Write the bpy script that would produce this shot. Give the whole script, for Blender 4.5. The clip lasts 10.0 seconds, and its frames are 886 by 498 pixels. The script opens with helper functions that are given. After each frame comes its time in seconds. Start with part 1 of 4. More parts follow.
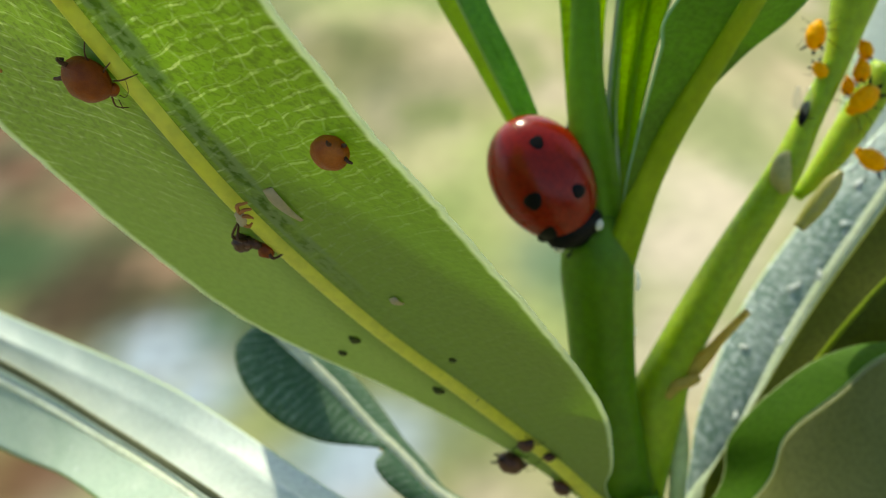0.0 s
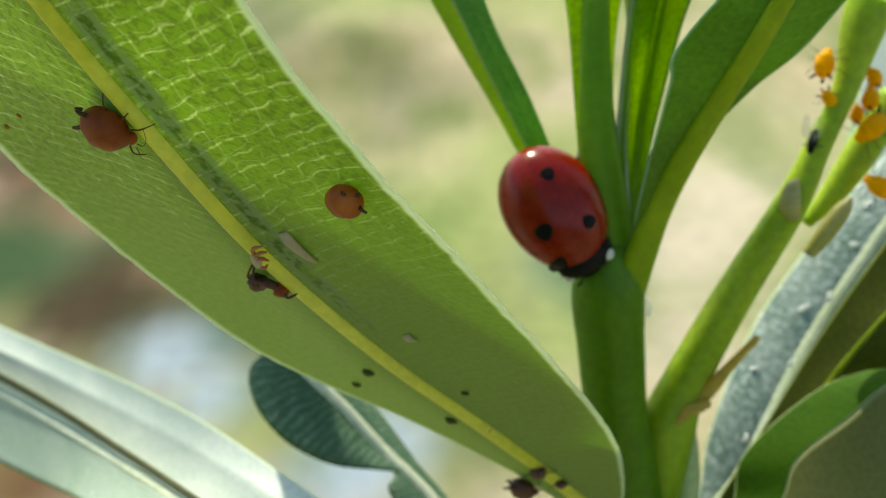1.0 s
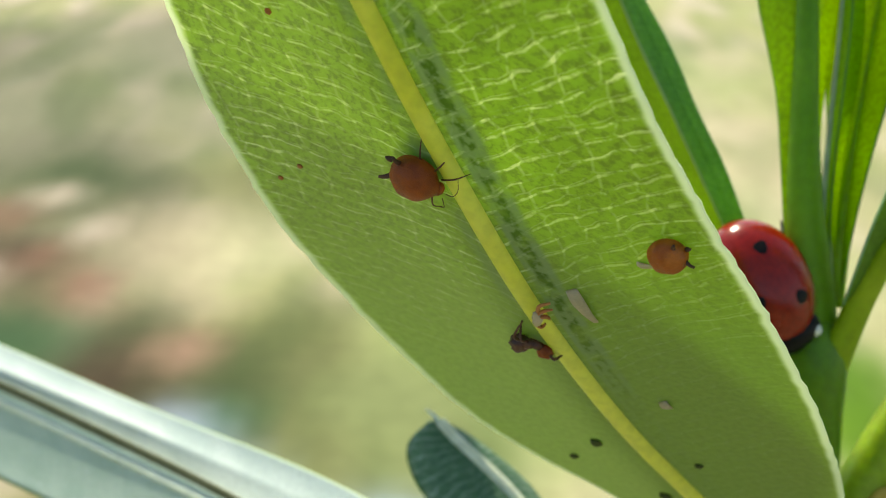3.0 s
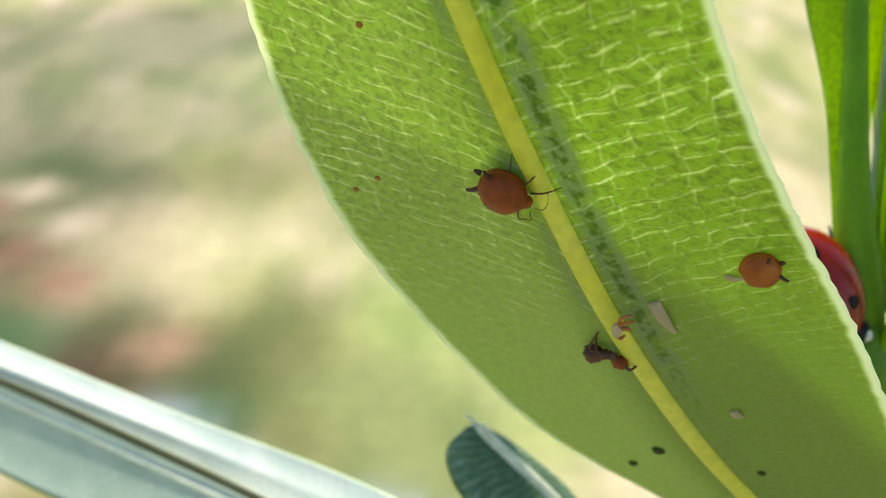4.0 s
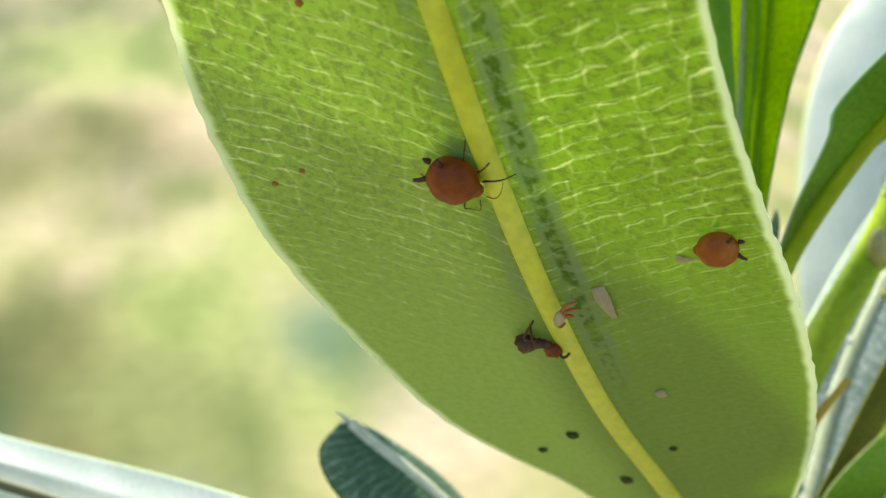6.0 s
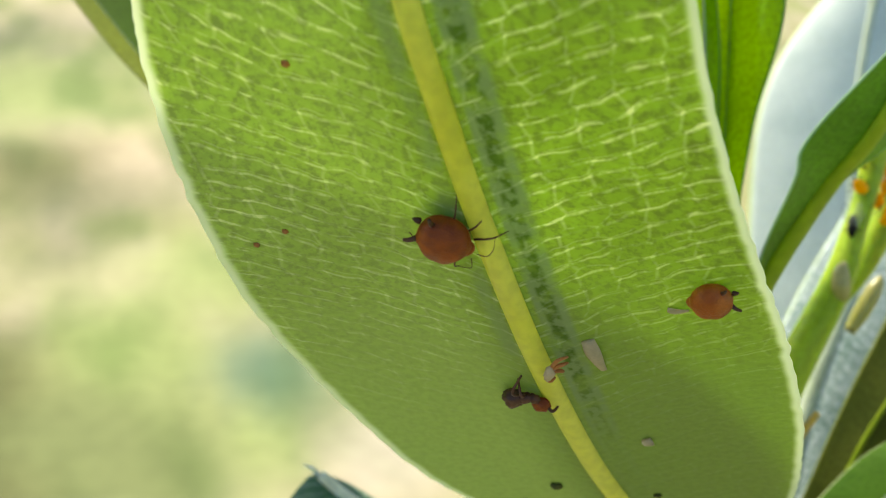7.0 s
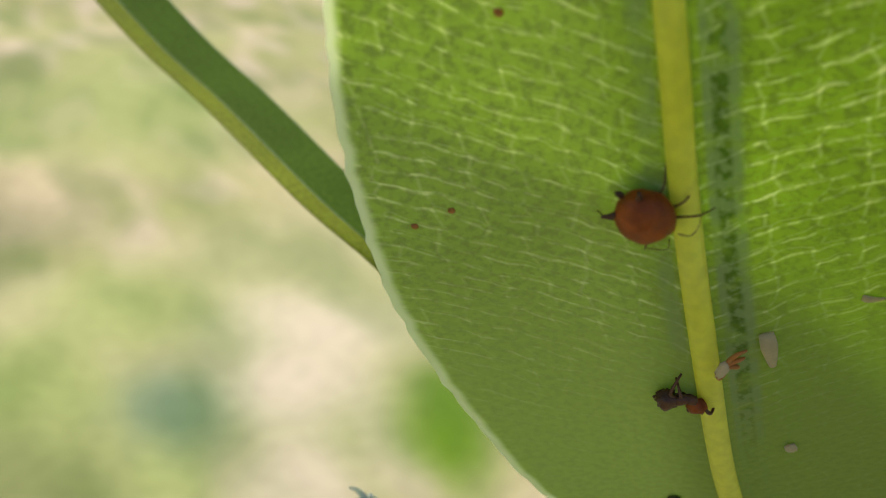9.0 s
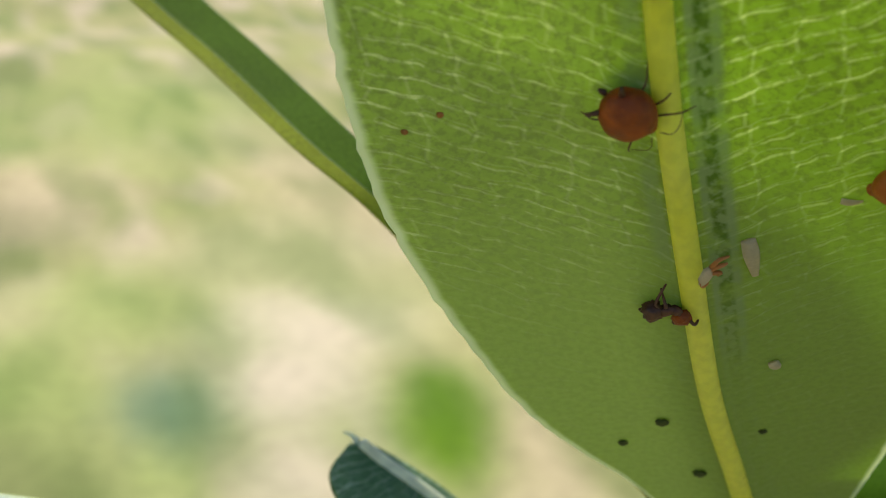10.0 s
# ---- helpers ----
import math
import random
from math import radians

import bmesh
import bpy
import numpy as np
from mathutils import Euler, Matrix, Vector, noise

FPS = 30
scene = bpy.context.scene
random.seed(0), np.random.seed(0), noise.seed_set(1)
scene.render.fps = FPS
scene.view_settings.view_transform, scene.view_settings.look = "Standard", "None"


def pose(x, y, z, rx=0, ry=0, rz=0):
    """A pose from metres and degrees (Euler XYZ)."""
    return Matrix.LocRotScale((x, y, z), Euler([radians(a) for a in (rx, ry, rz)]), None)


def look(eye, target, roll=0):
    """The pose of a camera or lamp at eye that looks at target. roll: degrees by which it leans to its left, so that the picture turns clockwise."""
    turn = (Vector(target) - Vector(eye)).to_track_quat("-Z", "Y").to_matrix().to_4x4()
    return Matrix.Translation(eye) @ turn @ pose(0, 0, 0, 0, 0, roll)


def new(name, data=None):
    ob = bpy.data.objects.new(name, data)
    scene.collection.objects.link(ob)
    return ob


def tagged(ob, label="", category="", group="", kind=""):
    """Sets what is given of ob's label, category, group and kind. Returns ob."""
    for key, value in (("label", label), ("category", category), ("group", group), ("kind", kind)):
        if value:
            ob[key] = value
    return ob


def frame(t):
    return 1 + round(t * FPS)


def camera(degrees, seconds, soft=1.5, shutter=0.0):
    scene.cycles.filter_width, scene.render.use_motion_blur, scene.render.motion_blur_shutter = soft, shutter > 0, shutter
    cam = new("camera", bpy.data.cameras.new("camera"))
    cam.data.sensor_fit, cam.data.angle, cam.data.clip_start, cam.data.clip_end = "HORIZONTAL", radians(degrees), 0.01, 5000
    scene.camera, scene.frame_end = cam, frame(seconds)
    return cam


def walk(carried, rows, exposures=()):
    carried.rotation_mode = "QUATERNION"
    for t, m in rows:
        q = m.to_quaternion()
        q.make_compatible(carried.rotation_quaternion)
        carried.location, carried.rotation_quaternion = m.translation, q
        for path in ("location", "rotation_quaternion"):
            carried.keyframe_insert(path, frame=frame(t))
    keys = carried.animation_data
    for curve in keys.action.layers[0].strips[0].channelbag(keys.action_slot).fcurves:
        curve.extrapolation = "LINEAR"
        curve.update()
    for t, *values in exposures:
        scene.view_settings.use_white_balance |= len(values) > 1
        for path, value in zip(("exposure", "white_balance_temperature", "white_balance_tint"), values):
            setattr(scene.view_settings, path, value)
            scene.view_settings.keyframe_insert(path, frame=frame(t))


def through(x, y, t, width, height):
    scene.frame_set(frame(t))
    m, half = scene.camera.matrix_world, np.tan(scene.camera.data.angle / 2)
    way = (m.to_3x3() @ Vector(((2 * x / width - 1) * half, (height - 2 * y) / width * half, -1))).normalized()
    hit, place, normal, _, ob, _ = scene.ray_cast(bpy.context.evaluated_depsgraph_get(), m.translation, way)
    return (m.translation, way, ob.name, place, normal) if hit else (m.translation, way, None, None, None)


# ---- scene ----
from mathutils.bvhtree import BVHTree

# The plant's own axes: x across, y away, z along the shoot; one unit is 12.5 mm and the
# frame leans 32 degrees, so that the shoot stands upright over the ground.
UNIT, LEAN, HEIGHT = 0.0125, radians(32), 0.5


def P(x, y, z):
    """A point of the plant's axes in the world."""
    c, s = math.cos(LEAN), math.sin(LEAN)
    return Vector((x * UNIT, (y * c + z * s) * UNIT, HEIGHT + (z * c - y * s) * UNIT))


# ---- camera ----
cam = camera(44, 10.0, soft=1.0)
cam.data.dof.use_dof = True
cam.data.dof.focus_distance = 0.033
cam.data.dof.aperture_fstop = 108
PATH = [
    (0.0, pose(-0.00000, 0.00000, 0.50000, 58.00, -0.00, -0.00)),
    (0.1, pose(-0.00030, 0.00018, 0.50016, 58.93, -0.15, -0.15)),
    (0.2, pose(-0.00040, 0.00019, 0.50029, 59.30, -0.76, -1.05)),
    (0.3, pose(-0.00065, 0.00013, 0.50034, 58.90, -0.66, -0.85)),
    (0.4, pose(-0.00099, 0.00009, 0.50040, 58.50, -0.14, 0.02)),
    (0.5, pose(-0.00123, 0.00003, 0.50044, 57.72, 0.14, 0.53)),
    (0.6, pose(-0.00097, 0.00008, 0.50062, 57.73, -0.15, -0.09)),
    (0.7, pose(-0.00064, 0.00021, 0.50093, 58.90, -0.52, -0.79)),
    (0.8, pose(-0.00042, 0.00028, 0.50115, 59.15, -0.38, -0.72)),
    (0.9, pose(-0.00026, 0.00027, 0.50124, 58.23, 0.11, -0.11)),
    (1.0, pose(-0.00011, 0.00034, 0.50141, 57.95, 0.45, 0.29)),
    (1.1, pose(-0.00012, 0.00044, 0.50151, 57.71, 0.60, 0.58)),
    (1.2, pose(-0.00021, 0.00055, 0.50158, 57.30, 0.92, 1.09)),
    (1.3, pose(-0.00029, 0.00069, 0.50169, 57.48, 1.21, 1.60)),
    (1.4, pose(-0.00023, 0.00087, 0.50187, 58.14, 0.84, 1.10)),
    (1.5, pose(-0.00020, 0.00099, 0.50200, 58.68, 0.46, 0.54)),
    (1.6, pose(-0.00042, 0.00081, 0.50185, 58.78, 0.31, 0.36)),
    (1.7, pose(-0.00068, 0.00056, 0.50162, 58.49, 0.32, 0.41)),
    (1.8, pose(-0.00085, 0.00022, 0.50137, 58.25, 0.40, 0.56)),
    (1.9, pose(-0.00081, -0.00020, 0.50114, 58.95, 0.74, 1.09)),
    (2.0, pose(-0.00134, 0.00008, 0.50127, 59.88, 0.77, 1.46)),
    (2.1, pose(-0.00204, 0.00094, 0.50131, 60.39, 0.60, 0.90)),
    (2.2, pose(-0.00269, 0.00105, 0.50146, 60.98, 0.72, 0.88)),
    (2.3, pose(-0.00333, 0.00095, 0.50121, 61.18, -0.06, 1.31)),
    (2.4, pose(-0.00396, 0.00055, 0.50030, 61.03, 0.36, 1.96)),
    (2.5, pose(-0.00480, 0.00002, 0.49985, 61.67, -0.14, 2.02)),
    (2.6, pose(-0.00490, 0.00011, 0.50001, 62.08, 0.06, 2.52)),
    (2.7, pose(-0.00620, 0.00010, 0.50004, 63.10, -0.70, 1.46)),
    (3.8, pose(-0.01214, 0.00025, 0.50000, 62.12, -1.31, 0.14)),
    (3.9, pose(-0.01267, 0.00011, 0.50007, 62.06, -1.03, 0.24)),
    (4.0, pose(-0.01281, 0.00049, 0.50044, 62.67, -1.43, -0.50)),
    (4.1, pose(-0.01263, 0.00079, 0.50070, 62.91, -1.40, -1.31)),
    (4.2, pose(-0.01259, 0.00089, 0.50057, 62.95, -1.70, -2.39)),
    (4.3, pose(-0.01244, 0.00073, 0.50041, 62.62, -1.56, -2.76)),
    (4.4, pose(-0.01258, 0.00022, 0.50017, 61.76, -1.33, -2.34)),
    (4.5, pose(-0.01314, -0.00027, 0.49951, 62.08, -1.59, -2.54)),
    (4.6, pose(-0.01326, -0.00006, 0.49960, 61.68, -1.44, -2.78)),
    (4.7, pose(-0.01317, 0.00044, 0.50010, 61.94, -1.92, -3.64)),
    (4.8, pose(-0.01288, 0.00064, 0.50054, 62.58, -1.86, -4.15)),
    (4.9, pose(-0.01276, 0.00072, 0.50090, 62.45, -1.64, -4.33)),
    (5.0, pose(-0.01315, 0.00073, 0.50092, 61.99, -2.09, -4.87)),
    (5.1, pose(-0.01365, 0.00082, 0.50088, 61.83, -1.95, -4.92)),
    (5.2, pose(-0.01437, 0.00059, 0.50105, 62.22, -1.86, -5.07)),
    (5.3, pose(-0.01506, 0.00042, 0.50106, 62.51, -1.68, -4.92)),
    (5.4, pose(-0.01589, 0.00075, 0.50079, 61.82, -2.09, -5.43)),
    (5.5, pose(-0.01640, 0.00167, 0.50079, 62.01, -2.48, -7.24)),
    (5.6, pose(-0.01621, 0.00189, 0.50051, 62.45, -2.21, -7.77)),
    (5.7, pose(-0.01675, 0.00268, 0.50017, 61.79, -2.87, -9.20)),
    (6.8, pose(-0.01860, 0.00369, 0.49913, 64.32, -5.11, -15.75)),
    (6.9, pose(-0.01856, 0.00402, 0.49951, 64.37, -4.52, -15.79)),
    (7.0, pose(-0.01913, 0.00448, 0.49989, 64.08, -4.62, -16.55)),
    (7.1, pose(-0.02022, 0.00498, 0.49927, 62.58, -5.55, -17.33)),
    (7.2, pose(-0.02075, 0.00506, 0.49890, 61.11, -6.00, -17.54)),
    (7.3, pose(-0.02057, 0.00462, 0.49865, 61.41, -5.55, -17.40)),
    (7.4, pose(-0.02055, 0.00408, 0.49809, 62.15, -5.86, -17.95)),
    (7.5, pose(-0.02096, 0.00392, 0.49693, 64.48, -5.77, -18.23)),
    (7.6, pose(-0.02197, 0.00472, 0.49699, 62.90, -6.45, -18.64)),
    (7.7, pose(-0.02252, 0.00519, 0.49725, 62.39, -6.29, -18.47)),
    (7.8, pose(-0.02291, 0.00540, 0.49618, 63.32, -6.75, -19.01)),
    (7.9, pose(-0.02270, 0.00602, 0.49632, 64.05, -6.71, -18.65)),
    (8.0, pose(-0.02176, 0.00716, 0.49759, 65.28, -7.04, -19.16)),
    (8.1, pose(-0.02146, 0.00750, 0.49843, 65.84, -7.06, -20.60)),
    (8.2, pose(-0.02124, 0.00750, 0.49858, 66.66, -6.61, -21.10)),
    (8.3, pose(-0.02192, 0.00774, 0.49839, 64.95, -6.95, -20.84)),
    (8.4, pose(-0.02309, 0.00774, 0.49709, 64.53, -6.61, -20.41)),
    (8.5, pose(-0.02431, 0.00759, 0.49552, 65.70, -6.61, -21.15)),
    (8.6, pose(-0.02446, 0.00746, 0.49603, 65.72, -6.50, -20.27)),
    (8.7, pose(-0.02433, 0.00785, 0.49657, 67.16, -6.56, -20.41)),
    (8.8, pose(-0.02427, 0.00816, 0.49651, 67.44, -6.15, -20.15)),
    (8.9, pose(-0.02463, 0.00841, 0.49654, 66.65, -6.32, -20.33)),
    (9.0, pose(-0.02520, 0.00886, 0.49653, 66.42, -6.85, -21.17)),
    (9.1, pose(-0.02515, 0.00862, 0.49660, 64.69, -6.08, -19.59)),
    (9.2, pose(-0.02541, 0.00890, 0.49622, 64.54, -6.83, -19.63)),
    (9.3, pose(-0.02537, 0.00884, 0.49630, 65.69, -6.63, -20.07)),
    (9.4, pose(-0.02541, 0.00870, 0.49623, 66.41, -6.44, -20.51)),
    (9.5, pose(-0.02558, 0.00856, 0.49607, 66.65, -6.57, -21.23)),
    (9.6, pose(-0.02540, 0.00817, 0.49631, 66.61, -6.45, -20.85)),
    (9.7, pose(-0.02519, 0.00786, 0.49595, 66.65, -6.45, -20.62)),
    (9.8, pose(-0.02508, 0.00747, 0.49551, 66.25, -6.54, -20.41)),
    (9.9, pose(-0.02500, 0.00713, 0.49492, 66.17, -6.48, -20.55)),
    (10.0, pose(-0.02545, 0.00712, 0.49443, 66.60, -6.67, -21.55)),
]
walk(cam, PATH, [(0.0, 0.56, 7300, -6), (2.0, 0.62, 7200, -6), (2.7, 0.76, 7150, -4), (3.8, 1.02, 7100, 3), (5.7, 1.06, 7150, 3), (6.8, 1.02, 7200, 1), (7.5, 0.76, 7300, 4), (8.0, 0.57, 7400, 4), (8.5, 0.49, 7400, 5), (9.5, 0.54, 7300, 1), (10.0, 0.54, 7250, 1)])

# ---- light ----
SUN_EL, SUN_AZ = 46.0, 20.0          # degrees; azimuth from +y towards -x
world = bpy.data.worlds.new("sky")
scene.world = world
world.use_nodes = True
sky = world.node_tree.nodes.new("ShaderNodeTexSky")
sky.sky_type, sky.sun_disc = "NISHITA", False
sky.sun_elevation, sky.sun_rotation = radians(SUN_EL), radians(-SUN_AZ)
world.node_tree.links.new(sky.outputs["Color"], world.node_tree.nodes["Background"].inputs["Color"])
world.node_tree.nodes["Background"].inputs["Strength"].default_value = 0.15
sun = new("sun", bpy.data.lights.new("sun", "SUN"))
sun.data.energy, sun.data.angle, sun.data.color = 3.6, radians(0.8), (1.0, 0.95, 0.86)
away = Vector((-math.sin(radians(SUN_AZ)) * math.cos(radians(SUN_EL)), math.cos(radians(SUN_AZ)) * math.cos(radians(SUN_EL)), math.sin(radians(SUN_EL))))
sun.matrix_world = look(away * 3, (0, 0, 0))


# ---- materials ----
class Mat:
    """A node material with short calls for its nodes."""

    def __init__(self, name):
        self.m = bpy.data.materials.new(name)
        self.m.use_nodes = True
        self.t = self.m.node_tree
        self.bsdf = self.t.nodes["Principled BSDF"]
        self.out = self.t.nodes["Material Output"]

    def n(self, kind, **values):
        node = self.t.nodes.new("ShaderNode" + kind)
        for key, value in values.items():
            self.put(node.inputs[key.replace("_", " ")], value)
        return node

    def put(self, socket, value):
        if isinstance(value, bpy.types.NodeSocket):
            self.t.links.new(value, socket)
        else:
            socket.default_value = value

    def math(self, op, a, b=0.0):
        node = self.t.nodes.new("ShaderNodeMath")
        node.operation = op
        self.put(node.inputs[0], a)
        self.put(node.inputs[1], b)
        return node.outputs[0]

    def ramp(self, fac, stops, smooth=True):
        node = self.t.nodes.new("ShaderNodeValToRGB")
        node.color_ramp.interpolation = "EASE" if smooth else "LINEAR"
        el = node.color_ramp.elements
        while len(el) < len(stops):
            el.new(0.5)
        for e, (at, col) in zip(el, stops):
            e.position = at
            e.color = (*col, 1) if isinstance(col, tuple) else (col, col, col, 1)
        self.put(node.inputs[0], fac)
        return node.outputs[0]

    def mix(self, fac, a, b, how="MIX"):
        node = self.t.nodes.new("ShaderNodeMix")
        node.data_type, node.blend_type = "RGBA", how
        for i, v in ((0, fac), (6, a), (7, b)):
            self.put(node.inputs[i], (*v, 1) if isinstance(v, tuple) else v)
        return node.outputs[2]

    def noise(self, scale, detail=3.0, rough=0.5, vec=None):
        node = self.n("TexNoise", Scale=scale, Detail=detail, Roughness=rough)
        self.put(node.inputs["Vector"], vec if vec is not None else self.obj())
        return node.outputs[0]

    def obj(self):
        return self.n("TexCoord").outputs["Object"]

    def uv(self, layer):
        node = self.t.nodes.new("ShaderNodeUVMap")
        node.uv_map = layer
        return node.outputs[0]

    def xyz(self, vec):
        return self.n("SeparateXYZ", Vector=vec).outputs

    def bump(self, height, strength, distance):
        return self.n("Bump", Height=height, Strength=strength, Distance=distance).outputs[0]

    def base(self, colour, rough, metallic=0.0, spec=0.5):
        self.put(self.bsdf.inputs["Base Color"], (*colour, 1) if isinstance(colour, tuple) else colour)
        self.put(self.bsdf.inputs["Roughness"], rough)
        self.bsdf.inputs["Metallic"].default_value = metallic
        self.bsdf.inputs["Specular IOR Level"].default_value = spec
        return self

    def normal(self, sock):
        self.t.links.new(sock, self.bsdf.inputs["Normal"])

    def thin(self, colour, share):
        """Lets part of the light through, as a leaf does."""
        tr = self.n("BsdfTranslucent")
        self.put(tr.inputs["Color"], (*colour, 1) if isinstance(colour, tuple) else colour)
        mixer = self.n("MixShader")
        self.put(mixer.inputs[0], share)
        self.t.links.new(self.bsdf.outputs[0], mixer.inputs[1])
        self.t.links.new(tr.outputs[0], mixer.inputs[2])
        self.t.links.new(mixer.outputs[0], self.out.inputs[0])


def leaf_material(name, dark, light, vein, through_dark, through_vein, share, rough, spec, veins=1.0, margin=(0.5, 0.6, 0.3), freckle=0.0, lit_felt=False, freq=16.5, slope=0.46, rim_through=None):
    """Leaf skin: fine parallel side veins joined by a net, blotches, pores and a pale margin. The metric map is in centimetres."""
    m = Mat(name)
    cm = m.uv("metric")
    s = m.xyz(cm)
    warp = m.noise(3.0, 2.0, vec=cm)
    fine = m.noise(11.0, 2.0, vec=cm)
    side = m.math("ABSOLUTE", s[0])
    lean = m.math("ADD", m.math("MULTIPLY", side, -slope), m.math("MULTIPLY", s[0], 0.04))
    along = m.math("ADD", s[1], m.math("ADD", lean, m.math("ADD", m.math("MULTIPLY", warp, 0.10), m.math("MULTIPLY", fine, 0.04))))
    along = m.math("MULTIPLY", along, freq)
    line = m.math("ABSOLUTE", m.math("SUBTRACT", m.math("FRACT", along), 0.5))
    line = m.ramp(line, [(0.0, 1.0), (0.045, 0.85), (0.115, 0.0)])
    net = m.t.nodes.new("ShaderNodeTexVoronoi")
    net.feature = "DISTANCE_TO_EDGE"
    m.put(net.inputs["Vector"], m.n("CombineXYZ", X=m.math("MULTIPLY", s[0], freq * 0.5), Y=along, Z=0.0).outputs[0])
    net.inputs["Scale"].default_value = 1.0
    net.inputs["Randomness"].default_value = 0.4 if lit_felt else 0.7
    netline = m.ramp(net.outputs["Distance"], [(0.0, 1.0), (0.025, 0.7), (0.065, 0.0)])
    patch = m.noise(2.2, 3.0, vec=cm)
    gone = m.ramp(patch, [(0.34, 0.6), (0.62, 1.0)])
    broken = m.ramp(m.noise(16.0, 3.0, 0.6, vec=cm), [(0.41, 0.1), (0.54, 1.0)] if lit_felt else [(0.37, 0.3), (0.55, 1.0)])
    if lit_felt:
        dash = m.ramp(m.noise(7.0, 3.0, 0.6, vec=m.n("CombineXYZ", X=m.math("MULTIPLY", s[0], 2.6), Y=s[1], Z=0.0).outputs[0]), [(0.38, 0.4), (0.56, 1.0)])
        line = m.math("MULTIPLY", line, dash)
        mask = m.math("ADD", m.math("MULTIPLY", line, 0.8), m.math("ADD", m.math("MULTIPLY", netline, 0.34), m.math("MULTIPLY", m.math("MULTIPLY", line, netline), 1.4)))
    else:
        mask = m.math("ADD", m.math("MULTIPLY", line, 0.75), m.math("MULTIPLY", netline, 0.38))
    mask = m.math("MINIMUM", mask, 1.0)
    mask = m.math("MULTIPLY", m.math("MULTIPLY", m.math("MULTIPLY", mask, broken), gone), veins)
    fade = None
    # shade put into the colour: veins die out towards the shaded base
    if lit_felt:
        fade = m.ramp(m.math("MULTIPLY", m.math("ADD", s[1], m.math("MULTIPLY", warp, 0.5)), 0.186), [(0.50, 0.06), (0.72, 1.0)])
        mask = m.math("MULTIPLY", mask, fade)
    blotch = m.mix(m.ramp(patch, [(0.3, 0.0), (0.7, 1.0)]), dark, light)
    if lit_felt:
        # the shaded base half gets a duller painted tone
        blotch = m.mix(fade, m.mix(patch, (0.30, 0.37, 0.13), (0.335, 0.405, 0.15)), blotch)
        # lighter left half: the difference in light is put into the colour
        left_light = m.ramp(m.math("ADD", s[0], 0.5), [(0.25, 0.75), (0.5, 0.0)])
        left_light = m.math("MULTIPLY", left_light, m.math("SUBTRACT", 1.0, m.math("MULTIPLY", fade, 0.35)))
        blotch = m.mix(left_light, blotch, (0.52, 0.59, 0.25))
    pores = m.ramp(m.noise(38.0, 2.0, vec=cm), [(0.3, 0.93 if lit_felt else 0.9), (0.65, 1.04 if lit_felt else 1.05)])
    colour = m.mix(mask, blotch, vein)
    colour = m.mix(1.0, colour, pores, "MULTIPLY")
    a = m.xyz(m.uv("share"))
    rim = m.ramp(m.math("ABSOLUTE", m.math("SUBTRACT", a[0], 0.5)), [(0.474, 0.0), (0.492, 1.0)])
    colour = m.mix(rim, colour, margin)
    if freckle:
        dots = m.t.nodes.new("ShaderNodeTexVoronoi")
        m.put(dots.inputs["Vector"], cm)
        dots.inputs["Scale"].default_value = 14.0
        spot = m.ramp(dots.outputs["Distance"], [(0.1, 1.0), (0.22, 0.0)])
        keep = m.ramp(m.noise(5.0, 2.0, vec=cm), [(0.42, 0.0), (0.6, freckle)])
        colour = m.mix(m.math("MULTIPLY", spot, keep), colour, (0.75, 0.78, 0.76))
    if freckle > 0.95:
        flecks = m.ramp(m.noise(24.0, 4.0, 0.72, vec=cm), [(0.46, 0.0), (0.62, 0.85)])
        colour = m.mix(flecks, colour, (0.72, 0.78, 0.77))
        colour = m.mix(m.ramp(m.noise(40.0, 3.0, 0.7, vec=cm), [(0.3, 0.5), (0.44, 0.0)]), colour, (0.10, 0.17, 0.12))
    strip = None
    if lit_felt:
        near = m.ramp(s[0], [(0.05, 0.0), (0.065, 1.0), (0.135, 1.0), (0.16, 0.0)])
        strip = m.math("MULTIPLY", near, m.ramp(m.noise(9.0, 3.0, vec=cm), [(0.34, 0.25), (0.55, 0.85)]))
        other = m.ramp(m.math("MULTIPLY", s[0], -1.0), [(0.04, 0.0), (0.05, 0.55), (0.075, 0.55), (0.11, 0.0)])
        strip = m.math("ADD", strip, m.math("MULTIPLY", other, m.ramp(m.noise(7.0, 2.0, vec=cm), [(0.4, 0.2), (0.6, 1.0)])))
        strip = m.math("MULTIPLY", strip, m.ramp(m.math("MULTIPLY", s[1], 0.186), [(0.40, 0.12), (0.52, 1.0)]))
        core = m.math("MULTIPLY", m.ramp(s[0], [(0.072, 0.0), (0.085, 1.0), (0.112, 1.0), (0.128, 0.0)]), m.ramp(m.noise(26.0, 2.0, vec=cm), [(0.4, 0.1), (0.58, 1.0)]))
        colour = m.mix(strip, colour, m.mix(core, (0.36, 0.42, 0.25), (0.09, 0.16, 0.03)))
    m.base(colour, m.ramp(patch, [(0.2, rough - 0.08), (0.8, rough + 0.1)]), 0.0, spec)
    height = m.math("ADD", m.math("MULTIPLY", mask, 0.6), m.math("MULTIPLY", m.noise(60.0, 2.0, vec=cm), 0.08 if lit_felt else 0.5))
    m.normal(m.bump(height, 0.8 if freckle > 0.95 else 0.14 if lit_felt else 0.3, 0.0001))
    cells = pores
    if lit_felt:
        cells = m.ramp(m.noise(34.0, 3.0, 0.65, vec=cm), [(0.36, 0.55), (0.56, 1.1)])
        # no cell pattern in the base half painted as shaded
        cells = m.mix(fade, (0.95, 0.95, 0.95), cells)
